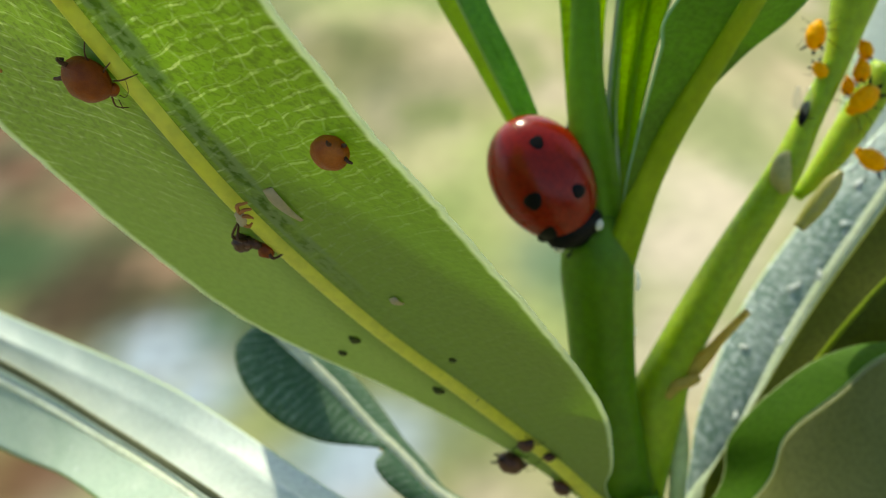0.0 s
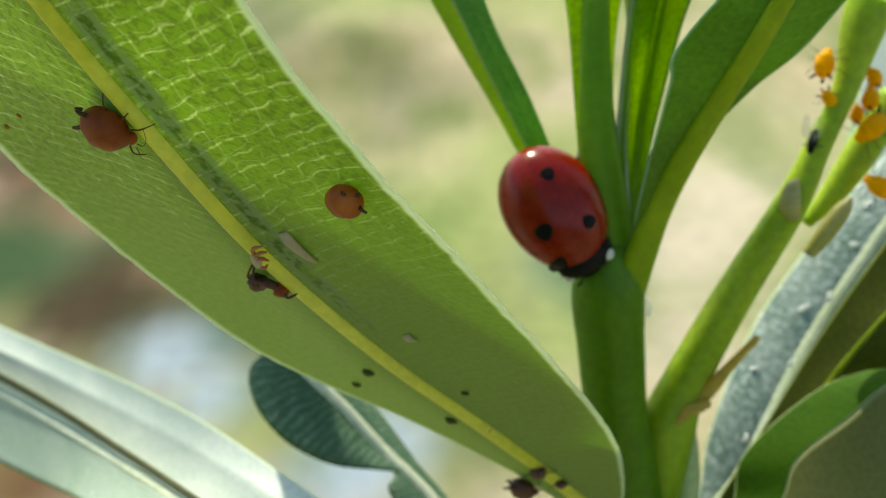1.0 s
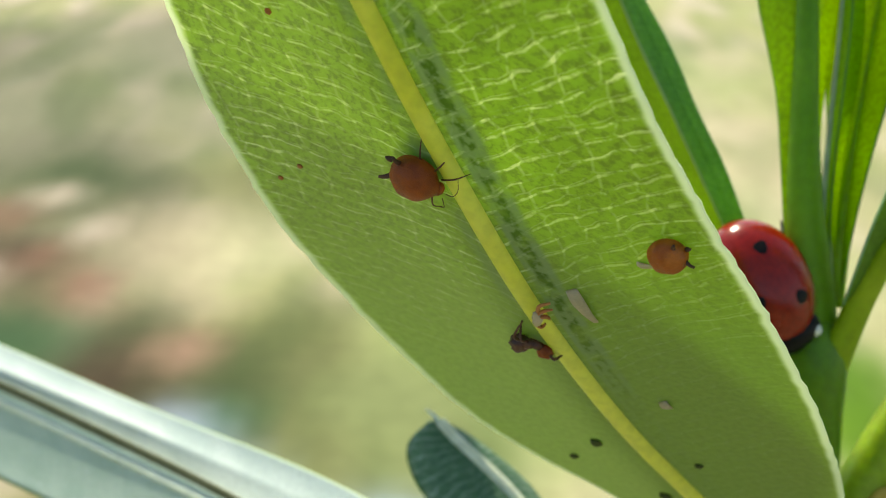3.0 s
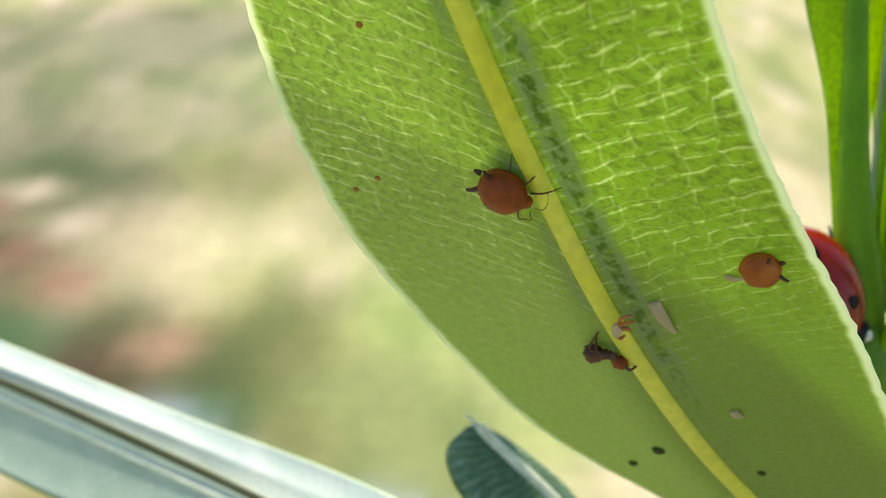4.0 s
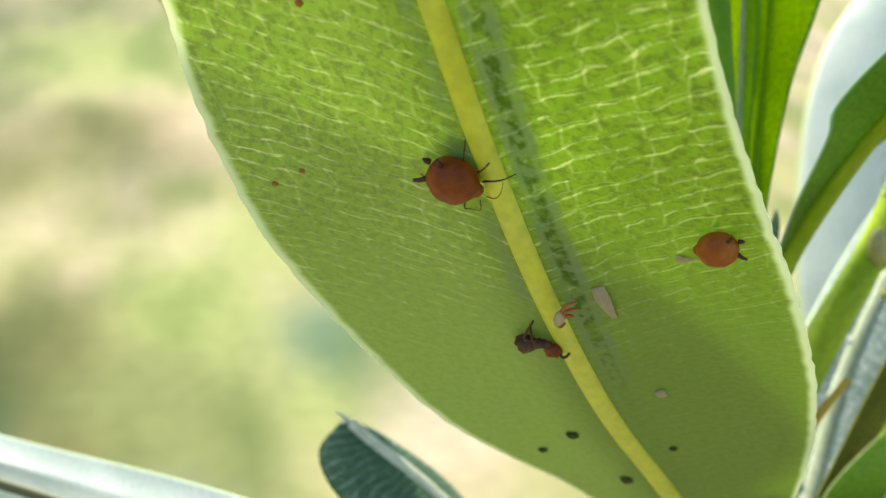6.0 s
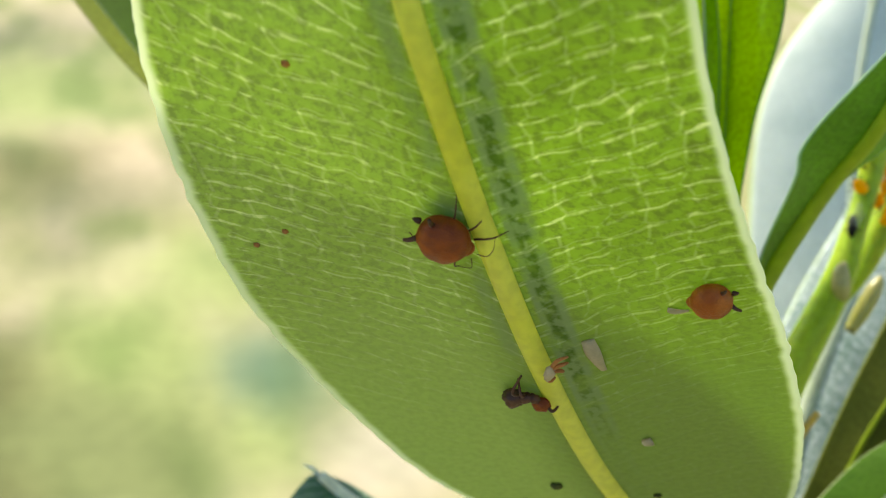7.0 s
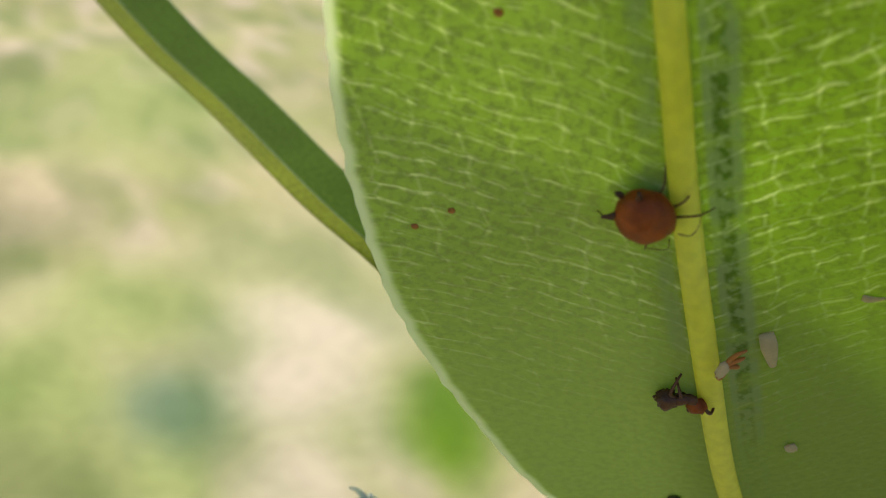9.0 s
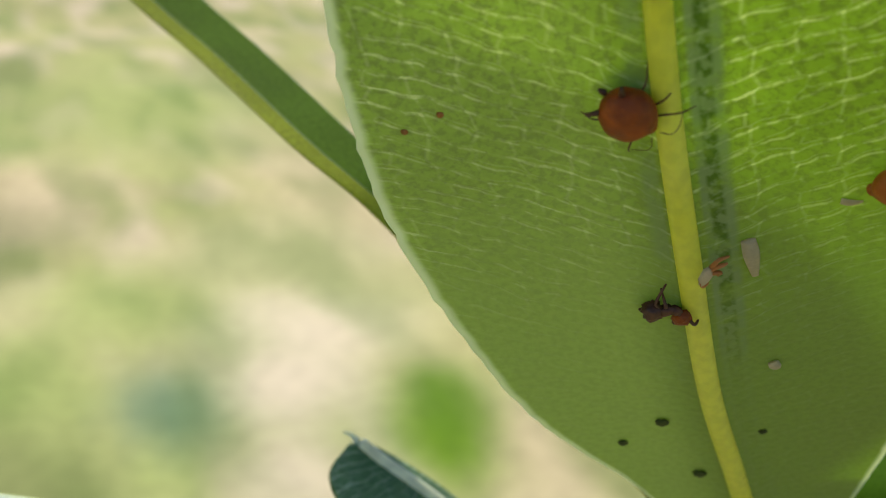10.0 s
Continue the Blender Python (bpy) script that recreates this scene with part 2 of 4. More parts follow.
    flesh = m.mix(1.0, through_dark, m.ramp(patch, [(0.3, 0.88), (0.7, 1.12)]), "MULTIPLY")
    if lit_felt:
        # shaded base passes less, lighter left half more, both painted in
        flesh = m.mix(left_light, m.mix(fade, (0.27, 0.40, 0.02), flesh), (0.45, 0.60, 0.09))
    tcol = m.mix(mask, m.mix(1.0, flesh, cells, "MULTIPLY"), through_vein)
    tcol = m.mix(1.0, tcol, pores, "MULTIPLY")
    tcol = m.mix(rim, tcol, rim_through or margin)
    if strip is not None:
        tcol = m.mix(strip, tcol, m.mix(core, (0.17, 0.28, 0.07), (0.07, 0.15, 0.015)))
        # shadow around the red aphid, put into the colour of transmitted light
        aphid_shade = m.n("VectorMath")
        aphid_shade.operation = "DISTANCE"
        m.put(aphid_shade.inputs[0], m.obj())
        aphid_shade.inputs[1].default_value = P(-0.80, 2.57, 0.45)
        aphid_shade = m.math("ADD", m.math("MULTIPLY", aphid_shade.outputs["Value"], 500.0), m.math("MULTIPLY", m.noise(22.0, 3.0, 0.6, vec=cm), 0.35))
        tcol = m.mix(m.ramp(aphid_shade, [(0.45, 0.8), (0.78, 0.0)]), tcol, (0.05, 0.15, 0.004))
    m.thin(tcol, share)
    return m.m


LEAF_BIG = leaf_material("leaf_big_underside", (0.30, 0.39, 0.075), (0.335, 0.425, 0.09), (0.66, 0.72, 0.40), (0.33, 0.48, 0.035), (1.0, 1.0, 0.7), 0.55, 0.55, 0.12, margin=(0.62, 0.70, 0.45), lit_felt=True, rim_through=(0.97, 1.0, 0.8))
LEAF_RISING = leaf_material("leaf_dark_green", (0.10, 0.20, 0.012), (0.14, 0.255, 0.022), (0.2, 0.33, 0.05), (0.2, 0.40, 0.01), (0.3, 0.46, 0.04), 0.38, 0.4, 0.3, 0.4, margin=(0.35, 0.52, 0.30))
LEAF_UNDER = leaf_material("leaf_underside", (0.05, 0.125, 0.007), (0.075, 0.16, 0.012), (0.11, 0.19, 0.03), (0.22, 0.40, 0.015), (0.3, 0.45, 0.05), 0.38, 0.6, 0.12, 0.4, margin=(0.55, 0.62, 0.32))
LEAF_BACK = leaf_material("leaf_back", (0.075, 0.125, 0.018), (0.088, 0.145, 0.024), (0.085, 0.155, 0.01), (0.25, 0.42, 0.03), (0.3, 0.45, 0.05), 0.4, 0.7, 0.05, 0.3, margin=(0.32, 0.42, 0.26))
LEAF_FRESH = leaf_material("leaf_fresh", (0.09, 0.22, 0.01), (0.13, 0.27, 0.015), (0.16, 0.30, 0.03), (0.72, 0.92, 0.02), (0.8, 0.95, 0.06), 0.62, 0.5, 0.25, 0.3, margin=(0.2, 0.36, 0.08))
LEAF_TOP = leaf_material("leaf_top", (0.12, 0.28, 0.042), (0.17, 0.35, 0.075), (0.18, 0.36, 0.08), (0.35, 0.62, 0.05), (0.45, 0.7, 0.12), 0.4, 0.55, 0.25, 0.4, margin=(0.35, 0.48, 0.25))
# waxy, sage and grey leaves: sky sheen is part of the pale base colours
LEAF_WAX_SHEEN = leaf_material("leaf_wax_sheen", (0.58, 0.65, 0.59), (0.70, 0.75, 0.69), (0.68, 0.71, 0.63), (0.3, 0.45, 0.2), (0.4, 0.5, 0.25), 0.2, 0.5, 0.5, 0.5, freckle=0.9)
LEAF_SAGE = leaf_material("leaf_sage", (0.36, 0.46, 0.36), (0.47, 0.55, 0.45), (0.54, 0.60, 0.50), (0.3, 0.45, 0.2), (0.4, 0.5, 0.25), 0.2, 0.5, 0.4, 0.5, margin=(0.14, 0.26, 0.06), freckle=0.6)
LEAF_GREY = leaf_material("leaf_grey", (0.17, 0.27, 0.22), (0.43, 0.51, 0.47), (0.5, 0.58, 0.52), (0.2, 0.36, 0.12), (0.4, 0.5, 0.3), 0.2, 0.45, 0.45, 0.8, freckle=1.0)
LEAF_OLIVE = leaf_material("leaf_olive", (0.055, 0.070, 0.008), (0.085, 0.095, 0.012), (0.1, 0.12, 0.02), (0.26, 0.32, 0.03), (0.35, 0.42, 0.06), 0.3, 0.55, 0.15, 0.3, margin=(0.25, 0.28, 0.06))
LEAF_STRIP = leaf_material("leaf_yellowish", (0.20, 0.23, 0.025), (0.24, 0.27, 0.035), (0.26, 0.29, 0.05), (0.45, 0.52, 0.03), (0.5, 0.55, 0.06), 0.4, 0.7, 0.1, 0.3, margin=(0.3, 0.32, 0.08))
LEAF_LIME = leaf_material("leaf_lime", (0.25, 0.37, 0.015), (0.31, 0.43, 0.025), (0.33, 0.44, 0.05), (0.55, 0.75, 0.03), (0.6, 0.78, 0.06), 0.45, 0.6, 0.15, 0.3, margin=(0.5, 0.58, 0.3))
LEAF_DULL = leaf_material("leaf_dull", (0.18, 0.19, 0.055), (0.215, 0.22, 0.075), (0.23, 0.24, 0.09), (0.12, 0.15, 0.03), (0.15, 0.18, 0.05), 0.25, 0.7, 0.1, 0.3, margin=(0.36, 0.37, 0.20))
# dark brownish because the fold's shade is put into the colour
LEAF_SHADED_FOLD = leaf_material("leaf_shaded_fold", (0.11, 0.115, 0.06), (0.15, 0.15, 0.085), (0.17, 0.17, 0.10), (0.08, 0.10, 0.02), (0.1, 0.12, 0.03), 0.2, 0.7, 0.1, 0.3, margin=(0.30, 0.30, 0.18))
LEAF_BLUE = leaf_material("leaf_blue_green", (0.05, 0.115, 0.055), (0.085, 0.16, 0.085), (0.36, 0.46, 0.36), (0.2, 0.4, 0.15), (0.4, 0.5, 0.25), 0.25, 0.5, 0.35, 1.0, margin=(0.05, 0.13, 0.02), freq=22.0, slope=0.1)


def rind(name, dark, light, through, share=0.2, rough=0.42, spec=0.45, scale=260.0, bump=0.2, flesh=0.0):
    """Stem skin: streaks, blotches and a fine grain; flesh lets light wander through the tissue."""
    m = Mat(name)
    broad = m.noise(scale, 3.0)
    grain = m.noise(scale * 9, 2.0)
    colour = m.mix(m.ramp(broad, [(0.3, 0.0), (0.7, 1.0)]), dark, light)
    colour = m.mix(1.0, colour, m.ramp(grain, [(0.3, 0.85), (0.7, 1.1)]), "MULTIPLY")
    m.base(colour, m.ramp(broad, [(0.2, rough - 0.08), (0.8, rough + 0.08)]), 0.0, spec)
    m.normal(m.bump(m.math("ADD", m.math("MULTIPLY", broad, 0.5), m.math("MULTIPLY", grain, 0.4)), bump, 0.00015))
    if flesh:
        m.bsdf.inputs["Subsurface Weight"].default_value = flesh
        m.bsdf.inputs["Subsurface Radius"].default_value = (0.7, 1.0, 0.12)
        m.bsdf.inputs["Subsurface Scale"].default_value = 0.0009
    if share:
        m.thin(through, share)
    return m.m


STEM = rind("stem_green", (0.095, 0.195, 0.007), (0.13, 0.25, 0.012), (0.36, 0.56, 0.03), 0.08, 0.45, 0.25, flesh=0.8)
STALK = rind("stalk_green", (0.26, 0.37, 0.014), (0.36, 0.46, 0.03), (0.55, 0.7, 0.04), 0.08, 0.45, 0.25, flesh=0.8)
RIB_OLIVE = rind("midrib_olive", (0.30, 0.41, 0.014), (0.39, 0.49, 0.025), (0.6, 0.75, 0.03), 0.35, 0.45, 0.2)
RIB_GREEN = rind("midrib_green", (0.15, 0.31, 0.012), (0.21, 0.38, 0.02), (0.5, 0.7, 0.03), 0.3, 0.45, 0.25)
RIB_WHITE = rind("midrib_white", (0.62, 0.66, 0.58), (0.76, 0.79, 0.72), (0.7, 0.8, 0.6), 0.2)
RIB_SAGE = rind("midrib_sage", (0.62, 0.66, 0.48), (0.74, 0.76, 0.60), (0.7, 0.75, 0.4), 0.2)
RIB_CREAM = rind("midrib_cream", (0.78, 0.80, 0.58), (0.88, 0.88, 0.68), (0.7, 0.7, 0.3), 0.3)
RIB = rind("midrib_yellow", (0.80, 0.77, 0.09), (0.88, 0.85, 0.17), (1.0, 1.0, 0.2), 0.5)
RIB_PALE = rind("midrib_pale", (0.46, 0.52, 0.34), (0.60, 0.65, 0.48), (0.7, 0.8, 0.4), 0.2)
BRACT = rind("bract_brown", (0.46, 0.37, 0.05), (0.62, 0.48, 0.11), (0.85, 0.6, 0.12), 0.45)
BRACT_PALE = rind("bract_pale", (0.50, 0.58, 0.22), (0.62, 0.67, 0.34), (0.7, 0.8, 0.5), 0.25)
SCALE_PALE = rind("scale_pale", (0.34, 0.34, 0.08), (0.50, 0.42, 0.19), (0.6, 0.55, 0.25), 0.25, 0.25, 0.5, 420.0)
SHELL = rind("elytron_red", (0.20, 0.005, 0.001), (0.27, 0.011, 0.0015), (0, 0, 0), 0.0, 0.24, 0.32, 500.0, 0.03)
JET = rind("chitin_black", (0.006, 0.005, 0.005), (0.014, 0.012, 0.011), (0, 0, 0), 0.0, 0.35, 0.08, 700.0, 0.15)
IVORY = rind("chitin_ivory", (0.62, 0.58, 0.48), (0.75, 0.72, 0.62), (0, 0, 0), 0.0, 0.4, 0.4, 700.0, 0.1)
APHID_RED = rind("aphid_red", (0.16, 0.028, 0.004), (0.32, 0.07, 0.008), (0.7, 0.16, 0.012), 0.16, 0.42, 0.3, 2600.0, 0.6)
APHID_AMBER = rind("aphid_amber", (0.26, 0.065, 0.008), (0.44, 0.15, 0.03), (0.9, 0.32, 0.04), 0.28, 0.4, 0.3, 1800.0, 0.5)
APHID_DARK = rind("aphid_dark", (0.045, 0.014, 0.008), (0.10, 0.03, 0.015), (0, 0, 0), 0.0, 0.5, 0.4, 900.0, 0.4)
APHID_GOLD = rind("aphid_gold", (0.92, 0.38, 0.0), (0.97, 0.52, 0.004), (1.0, 0.6, 0.01), 0.3, 0.45, 0.15, 900.0, 0.2)
HUSK = rind("husk_pale", (0.42, 0.37, 0.29), (0.62, 0.52, 0.46), (0.8, 0.7, 0.5), 0.5, 0.5, 0.3, 900.0, 0.3)
SPECK = rind("speck_white", (0.88, 0.88, 0.84), (0.93, 0.93, 0.90), (0.8, 0.8, 0.8), 0.2, 0.6, 0.3, 900.0, 0.3)
STAIN = rind("stain_olive", (0.035, 0.045, 0.010), (0.065, 0.075, 0.018), (0, 0, 0), 0.0, 0.7, 0.2, 2600.0, 0.4)
WING = rind("wing_clear", (0.5, 0.5, 0.48), (0.6, 0.6, 0.58), (0.9, 0.9, 0.9), 0.0, 0.2, 0.5, 900.0, 0.1)
WING.node_tree.nodes["Principled BSDF"].inputs["Alpha"].default_value = 0.15
HULL = rind("husk_amber", (0.32, 0.12, 0.04), (0.45, 0.2, 0.08), (0.8, 0.4, 0.15), 0.4, 0.4, 0.4, 900.0, 0.3)


# ---- mesh helpers ----
def spline(points, n):
    """n + 1 points on a smooth curve through the given ones, evenly spaced in the parameter."""
    p = np.asarray(points, float)
    p = np.vstack([2 * p[0] - p[1], p, 2 * p[-1] - p[-2]])
    out = []
    for t in np.linspace(0, len(p) - 3 - 1e-9, n + 1):
        i = int(t)
        u = t - i
        a, b, c, d = p[i:i + 4]
        out.append(0.5 * (2 * b + (c - a) * u + (2 * a - 5 * b + 4 * c - d) * u ** 2 + (3 * b - a - 3 * c + d) * u ** 3))
    return np.array(out)


def plant_points(points):
    return [tuple(P(*p)) for p in points]


def smooth(mesh):
    mesh.polygons.foreach_set("use_smooth", [True] * len(mesh.polygons))


def part(name, bm, material, parent, label=""):
    mesh = bpy.data.meshes.new(name)
    bm.to_mesh(mesh)
    bm.free()
    smooth(mesh)
    mesh.materials.append(material)
    ob = new(name, mesh)
    ob.parent = parent
    return tagged(ob, label)


def thing(name, label, category, m=None, group="", kind=""):
    ob = new(name)
    ob.empty_display_size = 0.002
    if m is not None:
        ob.matrix_world = m
    return tagged(ob, label, category, group, kind)


def tube(points, radii, n=24, sides=14, flat=1.0, side=None, bm=None, closed=True):
    """A tapered tube along a smooth curve; flat squeezes it along the direction across side."""
    bm = bm or bmesh.new()
    path = spline(points, n)
    rad = spline([[r] for r in radii], n)[:, 0]
    tang = np.gradient(path, axis=0)
    tang /= np.linalg.norm(tang, axis=1)[:, None]
    ref = np.array(side if side is not None else (0.0, -1.0, 0.3), float)
    rings = []
    for c, r, t in zip(path, rad, tang):
        a = ref - t * (ref @ t)
        a /= np.linalg.norm(a)
        b = np.cross(t, a)
        rings.append([bm.verts.new(c + max(r, 1e-6) * (math.cos(k) * b + flat * math.sin(k) * a)) for k in np.linspace(0, 2 * math.pi, sides, endpoint=False)])
    for one, two in zip(rings, rings[1:]):
        for k in range(sides):
            bm.faces.new((one[k], one[(k + 1) % sides], two[(k + 1) % sides], two[k]))
    if closed:
        bm.faces.new(rings[0][::-1])
        bm.faces.new(rings[-1])
    return bm


def ball(bm, centre, size, turn=None, cuts=(14, 10), rough=0.0):
    """An ellipsoid with an uneven skin, added to bm."""
    made = bmesh.ops.create_uvsphere(bm, u_segments=cuts[0], v_segments=cuts[1], radius=1.0)["verts"]
    m = Matrix.Translation(centre) @ (turn.to_4x4() if turn is not None else Matrix()) @ Matrix.Diagonal((*size, 1))
    for v in made:
        if rough:
            v.co *= 1 + rough * noise.noise(v.co * 2.3 + Vector(centre) * 900)
        v.co = m @ v.co
    return made


def blade(name, mid, left, right, material, parent, label="", nu=60, nv=12, bow=0.06, thick=0.00022, wavy=0.0, seed=0, rib=None, rib_r=(0.0009, 0.0003), rib_flat=0.7, face=-1, ragged=0.0):
    """A leaf between two edges and a midrib, in world points: a creased sheet of real thickness, with its midrib under it."""
    M, L, R = (spline(k, nu) for k in (mid, left, right))
    across = np.concatenate([np.linspace(-1, 0, nv + 1), np.linspace(0, 1, nv + 1)[1:]])
    grid = np.zeros((nu + 1, len(across), 3))
    dist = np.zeros((nu + 1, len(across)))
    run = np.concatenate([[0], np.cumsum(np.linalg.norm(np.diff(M, axis=0), axis=1))])
    tang = np.gradient(M, axis=0)
    tang /= np.linalg.norm(tang, axis=1)[:, None] + 1e-12
    for i in range(nu + 1):
        for j, a in enumerate(across):
            e = (L if a < 0 else R)[i] - M[i]
            e = e * (1 + ragged * (noise.noise(Vector((run[i] * 1600, math.copysign(5.0, a), seed))) + 0.6 * noise.noise(Vector((run[i] * 3300, math.copysign(9.0, a), seed)))))
            w = np.linalg.norm(e)
            nrm = np.cross(tang[i], e) * (1 if a > 0 else -1)
            nrm = nrm / (np.linalg.norm(nrm) + 1e-12)
            b = abs(a)
            lift = bow * w * 4 * b * (1 - b)
            lift += wavy * w * b * b * noise.noise(Vector((run[i] * 260 + seed * 9.1, (1 if a > 0 else -1) * 3.0 + seed, b)))
            grid[i, j] = M[i] + e * b + nrm * lift * face
            dist[i, j] = math.copysign(w * b, a)
    du = np.gradient(grid, axis=0)
    dv = np.gradient(grid, axis=1)
    nrm = np.cross(du, dv)
    nrm /= np.linalg.norm(nrm, axis=2)[:, :, None] + 1e-12
    cols = len(across)
    taper = np.sin(np.pi * np.linspace(0.02, 0.98, cols))[None, :, None] ** 0.35
    top = (grid + nrm * thick * taper / 2).reshape(-1, 3)
    low = (grid - nrm * thick * taper / 2).reshape(-1, 3)
    count = len(top)
    idx = np.arange(count).reshape(nu + 1, cols)
    faces = []
    for i in range(nu):
        for j in range(cols - 1):
            q = (idx[i, j], idx[i + 1, j], idx[i + 1, j + 1], idx[i, j + 1])
            faces.append(q[::-1])
            faces.append(tuple(k + count for k in q))
    border = list(idx[:, 0]) + list(idx[-1, 1:]) + list(idx[-2::-1, -1]) + list(idx[0, -2:0:-1])
    for k, v in enumerate(border):
        w = border[(k + 1) % len(border)]
        faces.append((v, w, w + count, v + count))
    mesh = bpy.data.meshes.new(name)
    mesh.from_pydata(np.vstack([top, low]).tolist(), [], [tuple(int(k) for k in f) for f in faces])
    metric, share = mesh.uv_layers.new(name="metric"), mesh.uv_layers.new(name="share")
    d2, r2 = dist.ravel() * 100, np.repeat(run, cols) * 100
    a2 = np.tile((across + 1) / 2, nu + 1)
    for loop in mesh.loops:
        k = loop.vertex_index % count
        metric.data[loop.index].uv = (d2[k], r2[k])
        share.data[loop.index].uv = (a2[k], r2[k])
    smooth(mesh)
    mesh.materials.append(material)
    ob = new(name, mesh)
    ob.parent = parent
    tagged(ob, label)
    if rib is not None:
        sidew = nrm[nu // 2, nv]
        part("midrib", tube(M[::3], np.linspace(rib_r[0], rib_r[1], len(M[::3])), nu, 12, rib_flat, tuple(sidew)), rib, ob)
    return ob


def leaf(name, mid, widths, material, parent, label="", normal=(0, -1, 0.4), fold=0.25, **more):
    """A lance-shaped leaf along mid (plant points): half widths at even steps, the normal of its face, and how far its halves fold up."""
    M = spline(plant_points(mid), 24)
    W = spline([[w] for w in widths], 24)[:, 0] * UNIT
    tang = np.gradient(M, axis=0)
    nn = P(*normal) - P(0, 0, 0)
    nn = np.array(nn.normalized())
    L, R = [], []
    for c, t, w in zip(M, tang, W):
        t = t / np.linalg.norm(t)
        s = np.cross(t, nn)
        s /= np.linalg.norm(s)
        up = np.cross(s, t)
        w = max(w, 2e-5)
        R.append(c + w * (s * math.cos(fold) + up * math.sin(fold)))
        L.append(c + w * (-s * math.cos(fold) + up * math.sin(fold)))
    return blade(name, M, L, R, material, parent, label, **more)


# ---- ground ----
# soft-edged spots of other colours on the lawn
COVER = []


def add_spots(colour, cover, *spots):
    """Spots of one colour: x, y and radius in metres."""
    COVER.extend((x, y, r * 1.6, colour, cover) for x, y, r in spots)


add_spots((0.30, 0.33, 0.15), 0.85, (0.25, 0.95, 0.06), (0.27, 1.05, 0.05))
add_spots((0.15, 0.17, 0.085), 0.6, (-0.13, 1.62, 0.09), (-0.11, 1.36, 0.05))
add_spots((0.12, 0.122, 0.07), 0.55, (-0.05, 1.3, 0.045), (-0.05, 1.15, 0.055), (-0.06, 1.0, 0.03))
add_spots((0.11, 0.098, 0.062), 0.85, (-0.58, 1.26, 0.11), (-0.72, 1.6, 0.14), (-0.44, 1.2, 0.07), (-0.4, 1.7, 0.09), (-0.34, 1.1, 0.05))
add_spots((0.46, 0.36, 0.235), 0.9, (-0.38, 0.97, 0.05), (-0.3, 0.97, 0.045), (-0.25, 0.86, 0.03), (0.02, 1.32, 0.07), (0.14, 0.63, 0.035), (0.145, 0.69, 0.025), (0.37, 0.66, 0.04), (-0.12, 1.42, 0.06), (0.38, 1.24, 0.08))
add_spots((0.42, 0.37, 0.21), 0.85, (-0.03, 0.91, 0.045), (0.21, 1.0, 0.06), (0.32, 0.94, 0.06), (-0.2, 0.99, 0.04), (0.3, 1.08, 0.05))
add_spots((0.19, 0.175, 0.105), 0.8, (-0.34, 1.5, 0.12), (-0.2, 1.68, 0.11), (-0.26, 1.3, 0.06))
add_spots((0.42, 0.38, 0.21), 0.6, (0.21, 0.98, 0.045), (0.24, 0.85, 0.04), (0.185, 0.765, 0.032))
add_spots((0.16, 0.15, 0.06), 0.9, (-0.02, 0.63, 0.03), (-0.05, 0.62, 0.035), (-0.14, 0.74, 0.04), (-0.13, 0.82, 0.045), (-0.1, 0.78, 0.035), (-0.11, 0.69, 0.035), (-0.09, 0.66, 0.03), (-0.21, 1.15, 0.05), (-0.1, 1.25, 0.05), (-0.19, 0.78, 0.03))
add_spots((0.2, 0.185, 0.115), 0.7, (-0.18, 1.66, 0.1), (-0.45, 1.61, 0.06), (-0.6, 1.35, 0.08))
add_spots((0.29, 0.32, 0.115), 0.85, (0.0, 0.8, 0.035), (-0.02, 0.84, 0.04), (0.07, 0.95, 0.05), (-0.02, 0.71, 0.035), (0.06, 0.67, 0.035), (0.2, 1.57, 0.12), (-0.11, 1.55, 0.09), (0.08, 0.7, 0.02))
add_spots((0.10, 0.10, 0.05), 0.65, (-0.43, 0.95, 0.075), (-0.36, 0.86, 0.055), (-0.5, 1.1, 0.08), (-0.32, 0.8, 0.04))
add_spots((0.05, 0.068, 0.022), 0.9, (-0.42, 1.115, 0.045), (-0.4, 0.915, 0.03), (-0.272, 0.816, 0.03), (-0.206, 0.724, 0.04), (-0.174, 0.671, 0.02), (0.014, 0.552, 0.02), (-0.25, 0.74, 0.025))
add_spots((0.05, 0.03, 0.015), 0.9, (-0.285, 0.735, 0.045), (-0.433, 0.93, 0.03), (-0.3, 0.7, 0.03))
add_spots((0.26, 0.15, 0.1), 0.9, (-0.352, 0.87, 0.028), (-0.225, 0.78, 0.022), (-0.47, 0.84, 0.04), (-0.39, 0.82, 0.02))
add_spots((0.1, 0.028, 0.016), 0.85, (-0.276, 0.525, 0.03), (-0.23, 0.56, 0.02))
add_spots((0.055, 0.1, 0.045), 0.9, (-0.375, 0.79, 0.03), (-0.43, 0.78, 0.05), (-0.17, 0.68, 0.014))
add_spots((0.125, 0.19, 0.125), 0.9, (0.105, 0.775, 0.03))
add_spots((0.12, 0.21, 0.008), 0.95, (0.318, 0.715, 0.034), (0.33, 0.76, 0.02), (0.305, 0.675, 0.02))
add_spots((0.17, 0.185, 0.07), 0.85, (0.02, 0.66, 0.035), (-0.03, 0.7, 0.035), (-0.02, 0.62, 0.035), (0.01, 0.57, 0.03), (-0.06, 0.72, 0.03))
add_spots((0.2, 0.10, 0.065), 0.75, (-0.40, 0.95, 0.017), (-0.46, 1.02, 0.02), (-0.34, 0.9, 0.014))
